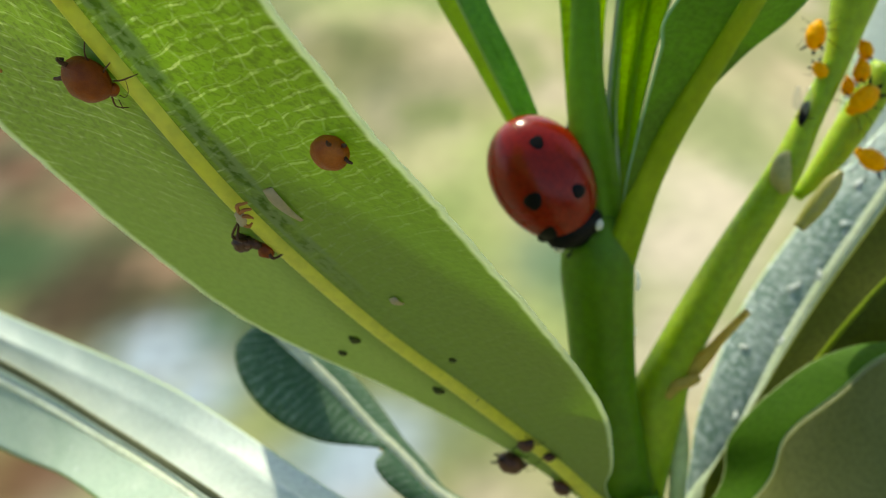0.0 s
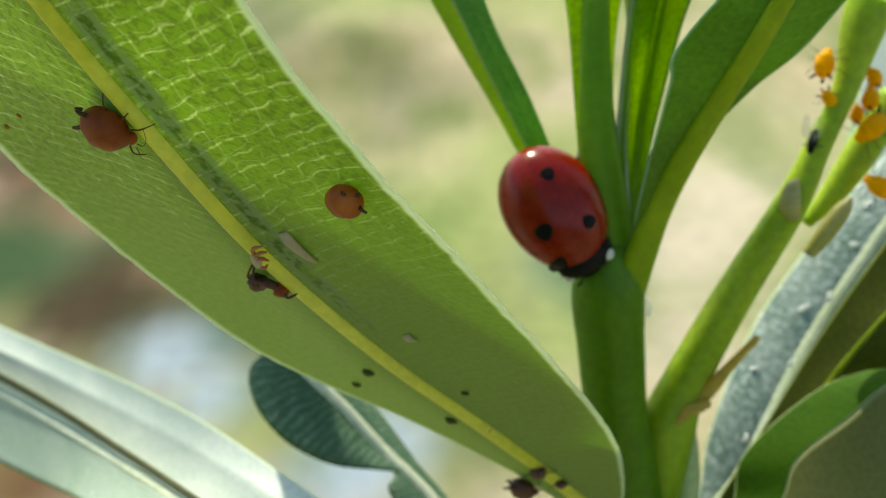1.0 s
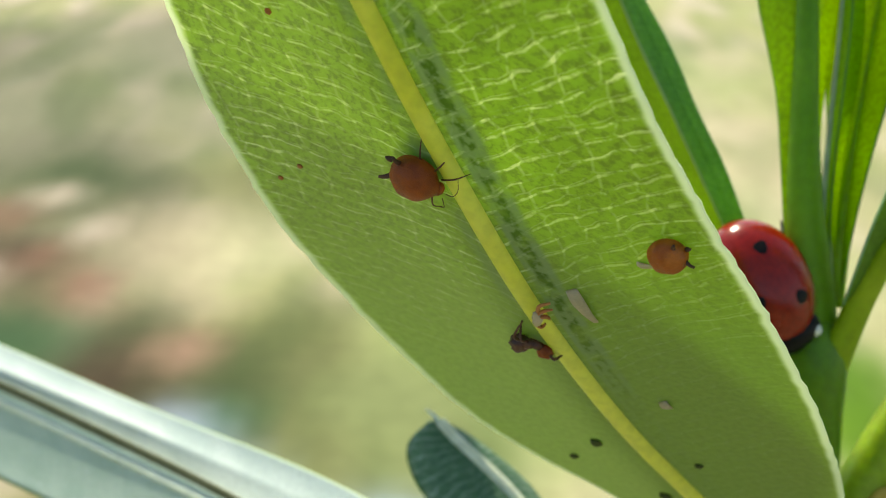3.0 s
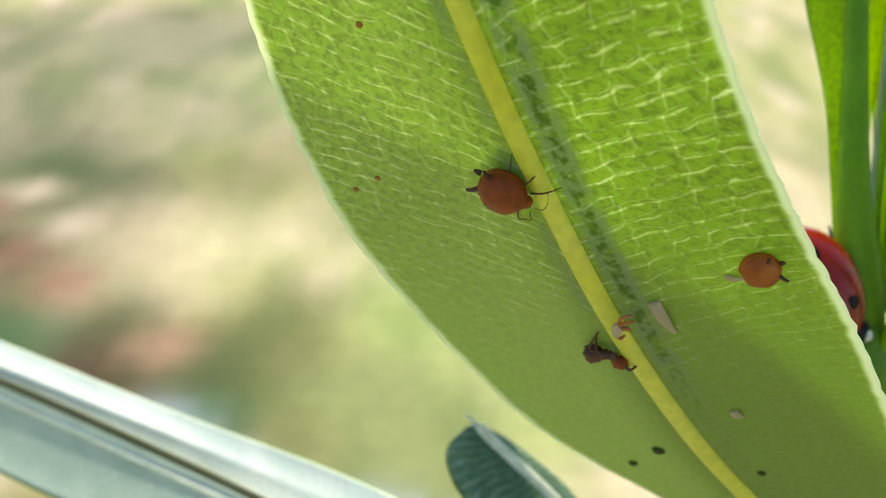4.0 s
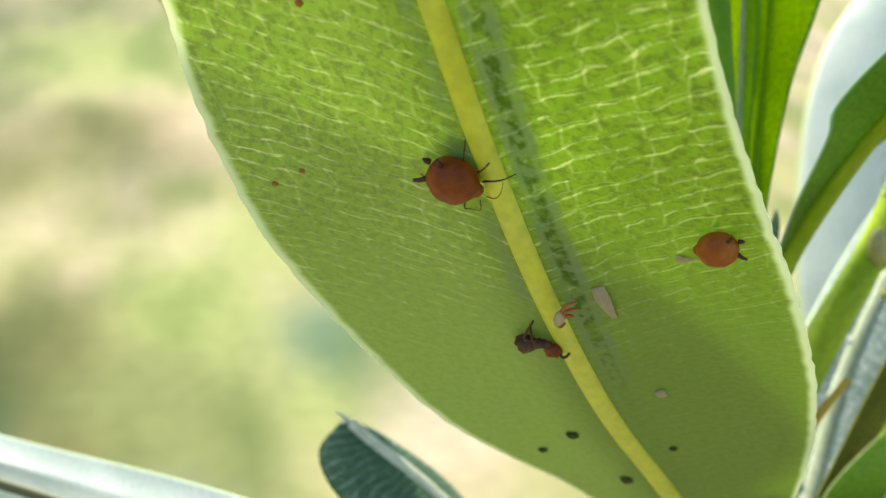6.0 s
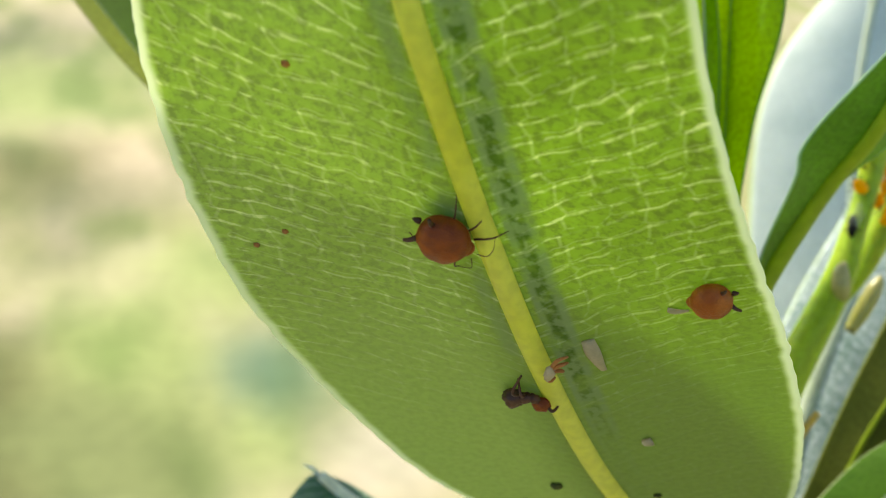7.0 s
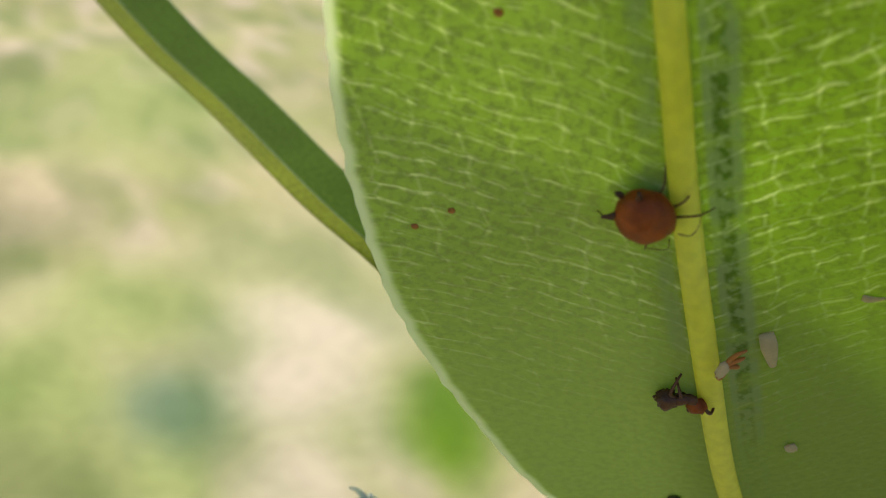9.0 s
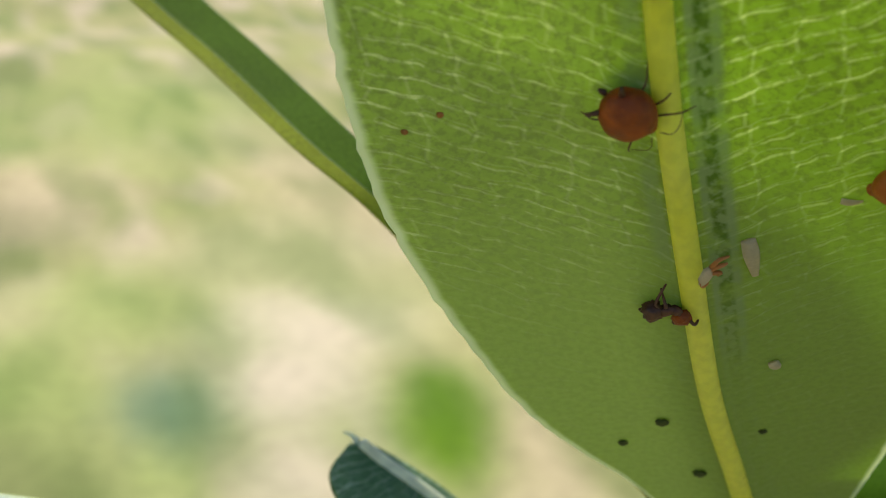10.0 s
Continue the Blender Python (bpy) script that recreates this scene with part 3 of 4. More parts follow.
add_spots((0.5, 0.38, 0.30), 0.8, (-0.37, 1.0, 0.013), (-0.43, 1.07, 0.016), (-0.45, 0.9, 0.013))
add_spots((0.21, 0.27, 0.11), 0.4, (0.19, 0.83, 0.045), (0.2, 0.74, 0.045), (0.24, 0.9, 0.04))
add_spots((0.58, 0.46, 0.38), 0.75, (0.25, 0.88, 0.045), (0.2, 0.79, 0.03), (0.17, 0.66, 0.03))
# pale blue: sky sheen of blurred leaves, painted into the lawn
add_spots((0.31, 0.36, 0.43), 0.95, (-0.215, 0.645, 0.024), (-0.17, 0.6, 0.02), (-0.05, 0.545, 0.022), (-0.07, 0.52, 0.025))


def ground_material():
    m = Mat("dry_lawn")
    v = m.obj()
    big = m.noise(4.5, 1.0, vec=v)
    mid = m.noise(9.0, 1.0, vec=v)
    small = m.noise(60.0, 2.0, vec=v)
    earth = m.mix(m.ramp(mid, [(0.35, 0.0), (0.65, 1.0)]), (0.36, 0.30, 0.185), (0.37, 0.315, 0.19))
    green = m.mix(m.ramp(mid, [(0.35, 0.0), (0.65, 1.0)]), (0.285, 0.285, 0.115), (0.315, 0.29, 0.135))
    colour = m.mix(m.ramp(big, [(0.32, 0.0), (0.56, 1.0)]), earth, green)
    place = m.xyz(v)
    clump = m.n("CombineXYZ", X=place[0], Y=m.math("MULTIPLY", place[1], 0.4), Z=0.0).outputs[0]
    tuft = m.noise(11.0, 1.0, 0.5, vec=clump)
    petal = m.noise(15.0, 0.0, vec=m.n("VectorRotate", Vector=clump, Angle=0.6).outputs[0])
    colour = m.mix(m.ramp(petal, [(0.45, 0.0), (0.8, 0.8)]), colour, (0.50, 0.39, 0.30))
    cover = m.n("Attribute")
    cover.attribute_name = "cover"
    colour = m.mix(cover.outputs["Alpha"], colour, cover.outputs["Color"])
    colour = m.mix(m.ramp(tuft, [(0.40, 0.0), (0.7, 0.62)]), colour, m.mix(1.0, colour, (0.40, 0.55, 0.34), "MULTIPLY"))
    colour = m.mix(1.0, colour, m.ramp(small, [(0.25, 0.92), (0.7, 1.06)]), "MULTIPLY")
    m.base(colour, 0.95, 0.0, 0.2)
    m.normal(m.bump(small, 0.3, 0.004))
    return m.m


def ground():
    bm = bmesh.new()
    layer = bm.verts.layers.float_color.new("cover")
    rows = []
    steps = np.concatenate([[-400, -40, -10, -4, -2, -1], np.arange(-0.5, 2.6, 0.022), [3, 4, 6, 12, 40, 400, 3000]])
    wide = np.concatenate([[-3000, -200, -20, -5, -2.5], np.arange(-1.4, 1.41, 0.025), [2.5, 5, 20, 200, 3000]])
    for y in steps:
        row = []
        for x in wide:
            v = bm.verts.new((x, y, 0.02 * noise.noise(Vector((x * 3, y * 3, 0))) if abs(x) < 9 and abs(y) < 9 else 0.0))
            rest, rgb = 1.0, Vector((0, 0, 0))
            if abs(x) < 1.4 and -0.5 < y < 2.6:
                for cx, cy, r, col, much in COVER:
                    wob = 1 + 0.35 * noise.noise(Vector((x * 14, y * 14, cx * 50)))
                    w = much * math.exp(-(((x - cx) ** 2 + (0.8 * (y - cy)) ** 2) / (r * wob) ** 2) ** 1.3)
                    rgb = rgb * (1 - w) + Vector(col) * w
                    rest *= 1 - w
            c = rgb / (1 - rest) if rest < 0.999 else rgb
            v[layer] = (c.x, c.y, c.z, 1 - rest)
            row.append(v)
        rows.append(row)
    for one, two in zip(rows, rows[1:]):
        for k in range(len(wide) - 1):
            bm.faces.new((one[k], one[k + 1], two[k + 1], two[k]))
    ob = part("ground", bm, ground_material(), None)
    return tagged(ob, "sunlit dry lawn with bare earth and green patches", "ground", kind="structure")


ground()


def hedge():
    """An unseen hedge, added behind the camera to hold back sky light."""
    bm = bmesh.new()
    n = 40
    rows = []
    for i in range(n + 1):
        z = 1.8 * i / n
        rows.append([bm.verts.new((x, -7.0 - 0.12 * noise.noise(Vector((x * 4, z * 4, 2.0))) - 0.08 * z, z - 0.02)) for x in np.linspace(-9, 9, 2 * n + 1)])
    rows.append([bm.verts.new((v.co.x, -8.1, 1.8)) for v in rows[-1]])
    rows.append([bm.verts.new((v.co.x, -8.2, -0.02)) for v in rows[-1]])
    for one, two in zip(rows, rows[1:]):
        for k in range(2 * n):
            bm.faces.new((one[k], one[k + 1], two[k + 1], two[k]))
    bm.faces.new([r[0] for r in rows])
    bm.faces.new([r[-1] for r in rows][::-1])
    m = Mat("sky_block_green")
    mid, fine = m.noise(12.0, 3.0), m.noise(70.0, 3.0)
    m.base(m.mix(m.ramp(m.math("MULTIPLY", mid, fine), [(0.12, 0.0), (0.4, 1.0)]), (0.012, 0.025, 0.008), (0.06, 0.11, 0.03)), 0.8, 0.0, 0.3)
    m.normal(m.bump(fine, 1.0, 0.03))
    return tagged(part("wall_sky_block", bm, m.m, None), "unseen plain dark green hedge, added to block sky light", "hedge", kind="structure")


hedge()

# ---- the oleander ----
plant = thing("oleander", "green oleander shoot with long leathery leaves growing from the ground", "shrub", Matrix.Translation(P(0.8, 4.8, -1.09)))
plant.matrix_world = Matrix()


def stems():
    foot = P(0.768, 4.567, -1.482)
    pts = plant_points([(0.768, 4.567, -1.482), (0.724, 4.39, -0.994), (0.632, 4.238, -0.564), (0.588, 4.106, -0.251), (0.561, 3.984, 0.002), (0.579, 3.959, 0.212)])
    pts = [(foot.x + 0.01, foot.y + 0.02, -0.02), (foot.x + 0.006, foot.y + 0.01, 0.2), (foot.x + 0.001, foot.y + 0.002, foot.z - 0.06)] + pts
    part("main_stem", tube(pts, [0.004, 0.0032, 0.0022, 0.0018, 0.0015, 0.0015, 0.0016, 0.0016, 0.0003], 90, 18), STEM, plant, "smooth green stem")
    stalk = part("flower_stalk", tube(plant_points([(0.77, 4.534, -1.35), (0.807, 4.451, -0.958), (0.847, 4.362, -0.626), (0.912, 4.304, -0.417), (1.078, 4.209, -0.077), (1.265, 4.106, 0.265), (1.354, 4.077, 0.469), (1.459, 4.066, 0.698), (1.518, 4.059, 0.908), (1.552, 4.055, 1.017)]),
         [0.0009, 0.0012, 0.0014, 0.00112, 0.00095, 0.0008, 0.00062, 0.0006, 0.0010, 0.0011], 70, 16), STALK, plant, "yellow-green flower stalk")
    part("bract", tube(plant_points([(0.906, 4.293, -0.519), (0.981, 4.248, -0.455), (1.065, 4.201, -0.345), (1.158, 4.16, -0.234)]), [0.0005, 0.00042, 0.00026, 0.0002], 20, 10, 0.6), BRACT, stalk, "brown withered bract")
    part("bract", tube(plant_points([(0.867, 4.246, -0.578), (0.904, 4.229, -0.527), (0.949, 4.226, -0.512), (0.992, 4.235, -0.497)]), [0.0002, 0.0003, 0.0003, 0.0002], 16, 8, 0.5), BRACT, stalk)
    part("bract", tube(plant_points([(1.268, 4.06, 0.215), (1.245, 4.041, 0.262), (1.25, 4.034, 0.322), (1.275, 4.038, 0.36)]), [0.0003, 0.0005, 0.00042, 0.0001], 18, 12, 0.8), SCALE_PALE, stalk, "pale translucent scale")
    part("bud", tube(plant_points([(1.349, 4.161, 0.08), (1.403, 4.142, 0.154), (1.466, 4.123, 0.246), (1.494, 4.108, 0.293)]), [0.0003, 0.00044, 0.0004, 0.00012], 18, 12), SCALE_PALE, stalk, "small pale bud")
    part("side_stalk", tube(plant_points([(1.36, 4.22, 0.20), (1.46, 4.22, 0.31), (1.565, 4.2, 0.47), (1.694, 4.176, 0.688)]), [0.0003, 0.0006, 0.0008, 0.0008], 24, 12), STALK, stalk)
    part("bract", tube(plant_points([(0.942, 4.436, -1.038), (0.952, 4.4, -0.813), (0.957, 4.366, -0.605)]), [0.0004, 0.00045, 0.0001], 18, 10, 0.5), BRACT_PALE, plant, "pale narrow bract")


stems()

# the large leaf, seen from below, on which the aphids sit
big_mid = [(0.714, 4.379, -1.101), (0.557, 4.191, -0.933), (0.377, 3.981, -0.742), (0.096, 3.653, -0.489), (-0.223, 3.282, -0.211), (-0.52, 2.883, 0.105), (-0.745, 2.571, 0.415), (-0.909, 2.319, 0.669), (-1.001, 2.182, 0.849), (-1.126, 2.006, 1.224), (-1.226, 1.898, 1.696), (-1.285, 1.849, 2.222)]
big_left = [(0.697, 4.394, -1.12), (0.522, 4.219, -0.954), (0.199, 4.094, -0.722), (-0.199, 3.816, -0.477), (-0.669, 3.535, -0.209), (-1.089, 3.209, 0.18), (-1.3, 2.943, 0.453), (-1.425, 2.69, 0.729), (-1.465, 2.479, 0.935), (-1.473, 2.238, 1.294), (-1.43, 2.045, 1.735), (-1.275, 1.852, 2.229)]
big_right = [(0.732, 4.378, -1.101), (0.619, 4.159, -0.911), (0.6, 3.868, -0.758), (0.508, 3.482, -0.506), (0.267, 2.968, -0.2), (-0.005, 2.579, 0.097), (-0.237, 2.332, 0.354), (-0.424, 2.118, 0.599), (-0.527, 1.974, 0.781), (-0.695, 1.802, 1.186), (-0.932, 1.745, 1.66), (-1.286, 1.85, 2.23)]
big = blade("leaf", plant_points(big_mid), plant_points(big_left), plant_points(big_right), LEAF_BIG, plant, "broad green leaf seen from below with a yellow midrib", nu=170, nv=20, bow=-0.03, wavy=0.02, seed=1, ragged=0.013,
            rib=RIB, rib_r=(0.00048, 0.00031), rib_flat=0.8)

leaf("leaf", [(0.587, 4.12, -0.279), (0.575, 3.982, 0.05), (0.54, 3.9, 0.289), (0.512, 3.858, 0.482), (0.498, 3.829, 0.675), (0.497, 3.805, 0.945), (0.511, 3.798, 1.441), (0.547, 3.856, 2.18), (0.587, 3.98, 2.789)], [0.045, 0.074, 0.078, 0.076, 0.08, 0.105, 0.2, 0.22, 0.02], LEAF_FRESH, plant, "young bright green leaf standing upright", normal=(0.1, -1, 0), fold=-0.5, rib=RIB_GREEN, rib_r=(0.0013, 0.0002))
leaf("leaf", [(0.618, 3.936, 0.193), (0.602, 3.92, 0.479), (0.623, 3.915, 0.773), (0.673, 3.919, 1.232), (0.728, 3.949, 1.784)], [0.028, 0.057, 0.085, 0.114, 0.019], LEAF_FRESH, plant, "narrow green young leaf", normal=(0.8, -0.5, 0), fold=0.5, rib=RIB_PALE, rib_r=(0.0004, 0.0002))
leaf("leaf", [(0.636, 3.949, 0.174), (0.687, 3.954, 0.534), (0.755, 3.972, 0.898), (0.864, 4.01, 1.402), (0.986, 4.058, 2.028)], [0.028, 0.067, 0.125, 0.24, 0.03], LEAF_FRESH, plant, "narrow bright green young leaf", normal=(-0.6, -0.8, 0), fold=0.5, rib=STALK, rib_r=(0.0005, 0.0002))
r_mid = [(0.622, 3.968, -0.094), (0.669, 3.896, 0.086), (0.713, 3.81, 0.243), (0.781, 3.691, 0.412), (0.885, 3.539, 0.616), (0.96, 3.356, 0.775), (1.187, 3.113, 1.235), (1.567, 2.917, 1.846)]
r_left = [(0.585, 3.975, -0.095), (0.634, 3.924, 0.096), (0.63, 3.76, 0.237), (0.661, 3.62, 0.454), (0.686, 3.467, 0.627), (0.726, 3.39, 0.775), (1.115, 3.119, 1.214), (1.576, 2.96, 1.862)]
r_right = [(0.659, 3.963, -0.094), (0.716, 3.892, 0.086), (0.738, 3.85, 0.228), (0.818, 3.76, 0.432), (0.982, 3.604, 0.63), (1.157, 3.447, 0.794), (1.416, 3.176, 1.201), (1.569, 2.926, 1.842)]
blade("leaf", plant_points(r_mid), plant_points(r_left), plant_points(r_right), LEAF_RISING, plant, "long green leaf rising from the stem, seen from below", bow=-0.05, wavy=0.03, seed=3, rib=RIB_OLIVE, rib_r=(0.0009, 0.0004), rib_flat=0.5)
f_mid = [(0.543, 4.083, 0.047), (0.403, 4.098, 0.262), (0.301, 4.076, 0.442), (0.18, 4.014, 0.664), (0.067, 3.965, 0.887), (-0.066, 3.984, 1.182), (-0.286, 3.953, 1.674)]
f_right = [(0.562, 4.083, 0.047), (0.45, 4.096, 0.262), (0.384, 4.099, 0.431), (0.279, 4.037, 0.671), (0.162, 4.015, 0.901), (0.039, 4.021, 1.186), (-0.275, 3.955, 1.684)]
f_left = [(0.506, 4.109, 0.047), (0.356, 4.13, 0.281), (0.253, 4.149, 0.459), (0.122, 4.142, 0.694), (-0.018, 4.163, 0.938), (-0.15, 4.122, 1.198), (-0.296, 3.964, 1.667)]


def between(one, two, q):
    return [tuple(Vector(a).lerp(Vector(b), q)) for a, b in zip(one, two)]


f_fold = between(f_left, f_mid, 0.9)
narrow = blade("leaf", plant_points(between(f_fold, f_right, 0.5)), plant_points(f_fold), plant_points(f_right), LEAF_TOP, plant, "narrow folded leaf behind the ladybird", bow=0.1, seed=8)
blade("folded_half", plant_points(between(f_left, f_fold, 0.5)), plant_points(f_left), plant_points(between(f_left, f_fold, 0.99)), LEAF_LIME, narrow, "yellow-green half of the folded leaf", bow=-0.05, seed=18)
leaf("leaf", [(0.704, 4.04, 0.079), (0.764, 4.073, 0.21), (0.811, 4.095, 0.312), (0.848, 4.117, 0.404), (0.865, 4.128, 0.449)], [0.009, 0.019, 0.033, 0.024, 0.003], LEAF_BLUE, plant, "small narrow blue-green leaf behind the stem", normal=(0.4, -1, 0), fold=0.3)


def upper_shoot():
    """An unseen leaf on a stem, added higher up to shade the large leaf's base."""
    c, s = math.cos(LEAN), math.sin(LEAN)
    sun_way = Vector((away.x, away.y * c - away.z * s, away.y * s + away.z * c))
    u, v = Vector((0.923, 0.384, 0.0)), Vector((0.374, -0.9, 0.22))

    def spot(a, b, d):
        return tuple(P(*(u * a + v * b + sun_way * d)))

    mid = [spot(*k) for k in ((2.5, -3.85, 7.4), (1.86, -3.66, 7.9), (1.15, -3.2, 8.4), (0.5, -3.05, 8.7), (-0.1, -3.04, 8.8), (-0.7, -3.1, 8.7), (-1.1, -3.14, 8.5))]
    up = [spot(*k) for k in ((2.5, -3.6, 7.4), (1.88, -3.38, 7.9), (1.62, -2.8, 8.2), (0.8, -2.5, 8.6), (0.0, -2.74, 8.7), (-0.6, -2.98, 8.6), (-1.1, -3.13, 8.5))]
    low = [spot(*k) for k in ((2.45, -4.1, 7.4), (1.7, -4.05, 7.8), (1.0, -3.95, 8.2), (0.4, -3.68, 8.5), (-0.2, -3.45, 8.6), (-0.75, -3.28, 8.6), (-1.1, -3.15, 8.5))]
    blade("leaf", mid, up, low, LEAF_TOP, plant, "unseen long green leaf, added to shade the large leaf", bow=0.05, seed=21, rib=STALK, rib_r=(0.0008, 0.0004))
    part("upper_stem", tube([tuple(P(0.559, 3.996, 0.097)), tuple(P(0.511, 3.953, 0.572)), tuple(P(0.512, 3.972, 1.228)), tuple(P(0.429, 4.219, 2.727)), tuple(P(0.307, 4.559, 4.738)), mid[0]], [0.0006, 0.0005, 0.0006, 0.0009, 0.0009, 0.0006], 50, 12), STEM, plant)


upper_shoot()
g_mid = [(0.776, 4.6, -1.535), (1.079, 4.689, -1.09), (1.267, 4.757, -0.859), (1.622, 4.94, -0.314), (2.026, 5.027, 0.242), (2.392, 5.086, 0.729), (2.681, 5.142, 1.309)]
g_left = [(0.759, 4.609, -1.522), (1.021, 4.705, -1.068), (1.129, 4.811, -0.684), (1.384, 5.008, -0.23), (1.784, 5.123, 0.265), (2.221, 5.175, 0.736), (2.691, 5.164, 1.314)]
g_right = [(0.795, 4.594, -1.55), (1.147, 4.661, -1.106), (1.378, 4.704, -0.91), (1.74, 4.858, -0.466), (2.146, 4.914, 0.071), (2.492, 4.995, 0.63), (2.663, 5.108, 1.298)]
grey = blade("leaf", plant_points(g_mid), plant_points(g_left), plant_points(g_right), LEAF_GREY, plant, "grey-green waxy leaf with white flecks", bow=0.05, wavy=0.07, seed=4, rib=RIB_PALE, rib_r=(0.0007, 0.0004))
o_left = [(0.797, 4.633, -1.575), (1.07, 4.62, -1.087), (1.11, 4.58, -0.946), (1.31, 4.53, -0.598), (1.47, 4.48, -0.305), (1.655, 4.43, -0.006), (1.93, 4.39, 0.361), (2.391, 4.348, 0.784)]
o_mid = [(0.794, 4.602, -1.571), (1.18, 4.58, -1.06), (1.225, 4.53, -0.937), (1.40, 4.45, -0.626), (1.57, 4.39, -0.358), (1.755, 4.33, -0.12), (2.048, 4.279, 0.196), (2.388, 4.322, 0.764)]
o_right = [(0.809, 4.592, -1.586), (1.27, 4.542, -1.113), (1.35, 4.517, -1.011), (1.548, 4.481, -0.777), (1.732, 4.419, -0.538), (1.908, 4.36, -0.301), (2.119, 4.328, 0.043), (2.396, 4.315, 0.754)]
blade("leaf", plant_points(o_mid), plant_points(o_left), plant_points(o_right), LEAF_OLIVE, plant, "dark olive leaf seen from below", bow=-0.05, seed=14, rib=RIB_OLIVE, rib_r=(0.0002, 0.00012))
b_mid = [(0.833, 4.704, -1.725), (1.952, 5.354, -1.429), (2.613, 5.693, -1.012), (2.708, 5.867, -0.077), (2.865, 6.025, 0.84), (3.161, 6.153, 1.744), (3.56, 6.257, 2.595), (3.844, 6.431, 3.186)]
b_left = [(0.818, 4.744, -1.723), (1.719, 5.476, -1.313), (2.2, 5.794, -0.975), (2.1, 6.027, -0.045), (2.26, 6.223, 0.847), (2.62, 6.348, 1.727), (3.459, 6.396, 2.577), (3.968, 6.515, 3.179)]
b_right = [(0.842, 4.646, -1.734), (2.16, 5.277, -1.455), (2.954, 5.602, -1.04), (3.062, 5.814, -0.103), (3.226, 6.003, 0.802), (3.503, 6.126, 1.707), (3.704, 6.215, 2.563), (3.816, 6.376, 3.164)]
blade("leaf", plant_points(b_mid), plant_points(b_left), plant_points(b_right), LEAF_WAX_SHEEN, plant, "pale broad shiny leaf at the back", bow=0.05, seed=15, rib=RIB_PALE, rib_r=(0.0006, 0.0003))
c_mid = [(0.762, 4.497, -1.426), (1.217, 4.255, -0.96), (1.316, 4.2, -0.715), (1.474, 4.112, -0.545), (1.64, 4.059, -0.392), (1.886, 4.005, -0.354), (2.224, 3.947, -0.446)]
c_left = [(0.763, 4.563, -1.427), (1.11, 4.477, -1.005), (1.159, 4.418, -0.752), (1.346, 4.317, -0.521), (1.526, 4.216, -0.39), (1.742, 4.114, -0.357), (2.219, 3.932, -0.426)]
c_right = [(0.766, 4.455, -1.438), (1.267, 4.138, -1.11), (1.455, 4.068, -1.023), (1.68, 3.998, -0.944), (1.886, 3.994, -0.842), (2.081, 3.99, -0.648), (2.258, 4.021, -0.463)]

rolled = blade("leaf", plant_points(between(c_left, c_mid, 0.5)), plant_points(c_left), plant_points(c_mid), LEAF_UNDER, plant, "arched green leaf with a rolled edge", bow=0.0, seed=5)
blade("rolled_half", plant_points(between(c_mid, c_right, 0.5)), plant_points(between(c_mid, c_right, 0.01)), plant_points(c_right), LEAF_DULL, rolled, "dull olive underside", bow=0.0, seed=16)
s_mid = [(-0.77, 4.797, -0.326), (-0.699, 4.787, -0.401), (-0.598, 4.765, -0.489), (-0.485, 4.744, -0.592), (-0.373, 4.711, -0.709), (-0.279, 4.679, -0.802), (-0.225, 4.658, -0.846), (-0.128, 4.625, -0.939), (-0.021, 4.593, -1.039), (0.291, 4.58, -1.217), (0.75, 4.557, -1.419)]
s_left = [(-0.812, 4.797, -0.322), (-0.904, 4.787, -0.43), (-0.863, 4.733, -0.579), (-0.725, 4.668, -0.72), (-0.527, 4.615, -0.807), (-0.336, 4.604, -0.828), (-0.251, 4.615, -0.845), (-0.281, 4.561, -0.908), (-0.157, 4.518, -1.03), (0.216, 4.517, -1.295), (0.73, 4.565, -1.435)]
s_right = [(-0.732, 4.808, -0.333), (-0.64, 4.862, -0.381), (-0.505, 4.883, -0.479), (-0.379, 4.883, -0.584), (-0.278, 4.862, -0.702), (-0.2, 4.819, -0.799), (-0.157, 4.797, -0.853), (-0.058, 4.776, -0.965), (0.047, 4.754, -1.083), (0.337, 4.685, -1.163), (0.772, 4.576, -1.405)]
curled = blade("leaf", plant_points(s_mid), plant_points(s_left), plant_points(s_right), LEAF_BLUE, plant, "small grey-green leaf with a curled tip", bow=-0.13, seed=6, rib=RIB_CREAM, rib_r=(0.0003, 0.00042), rib_flat=1.3)
part("leaf_tip", tube(plant_points([(-0.765, 4.792, -0.336), (-0.798, 4.796, -0.293), (-0.83, 4.805, -0.276)]), [0.0002, 0.00012, 0.00004], 12, 8, 0.6), RIB_SAGE, curled, "dry pale pointed tip")
w_up = [(-4.482, 7.185, 0.184), (-3.958, 6.866, 0.115), (-2.328, 5.793, -0.336), (-1.185, 4.767, -0.6), (-0.395, 4.166, -0.935), (0.089, 4.075, -1.147), (0.742, 4.618, -1.513)]
w_mid = [(-4.47, 7.174, 0.172), (-3.885, 6.731, -0.03), (-2.283, 5.676, -0.462), (-1.17, 4.694, -0.729), (-0.558, 4.131, -0.936), (-0.087, 3.998, -1.172), (0.735, 4.599, -1.524)]
w_low = [(-4.473, 7.199, 0.146), (-3.844, 6.683, -0.169), (-2.246, 5.601, -0.601), (-1.382, 4.757, -0.835), (-0.827, 4.145, -1.021), (-0.262, 3.953, -1.24), (0.734, 4.56, -1.531)]
blade("leaf", plant_points(w_mid), plant_points(w_up), plant_points(w_low), LEAF_WAX_SHEEN, plant, "pale grey-green shiny leaf", bow=0.05, seed=9, rib=RIB_WHITE, rib_r=(0.00024, 0.0002), rib_flat=0.4, face=1)
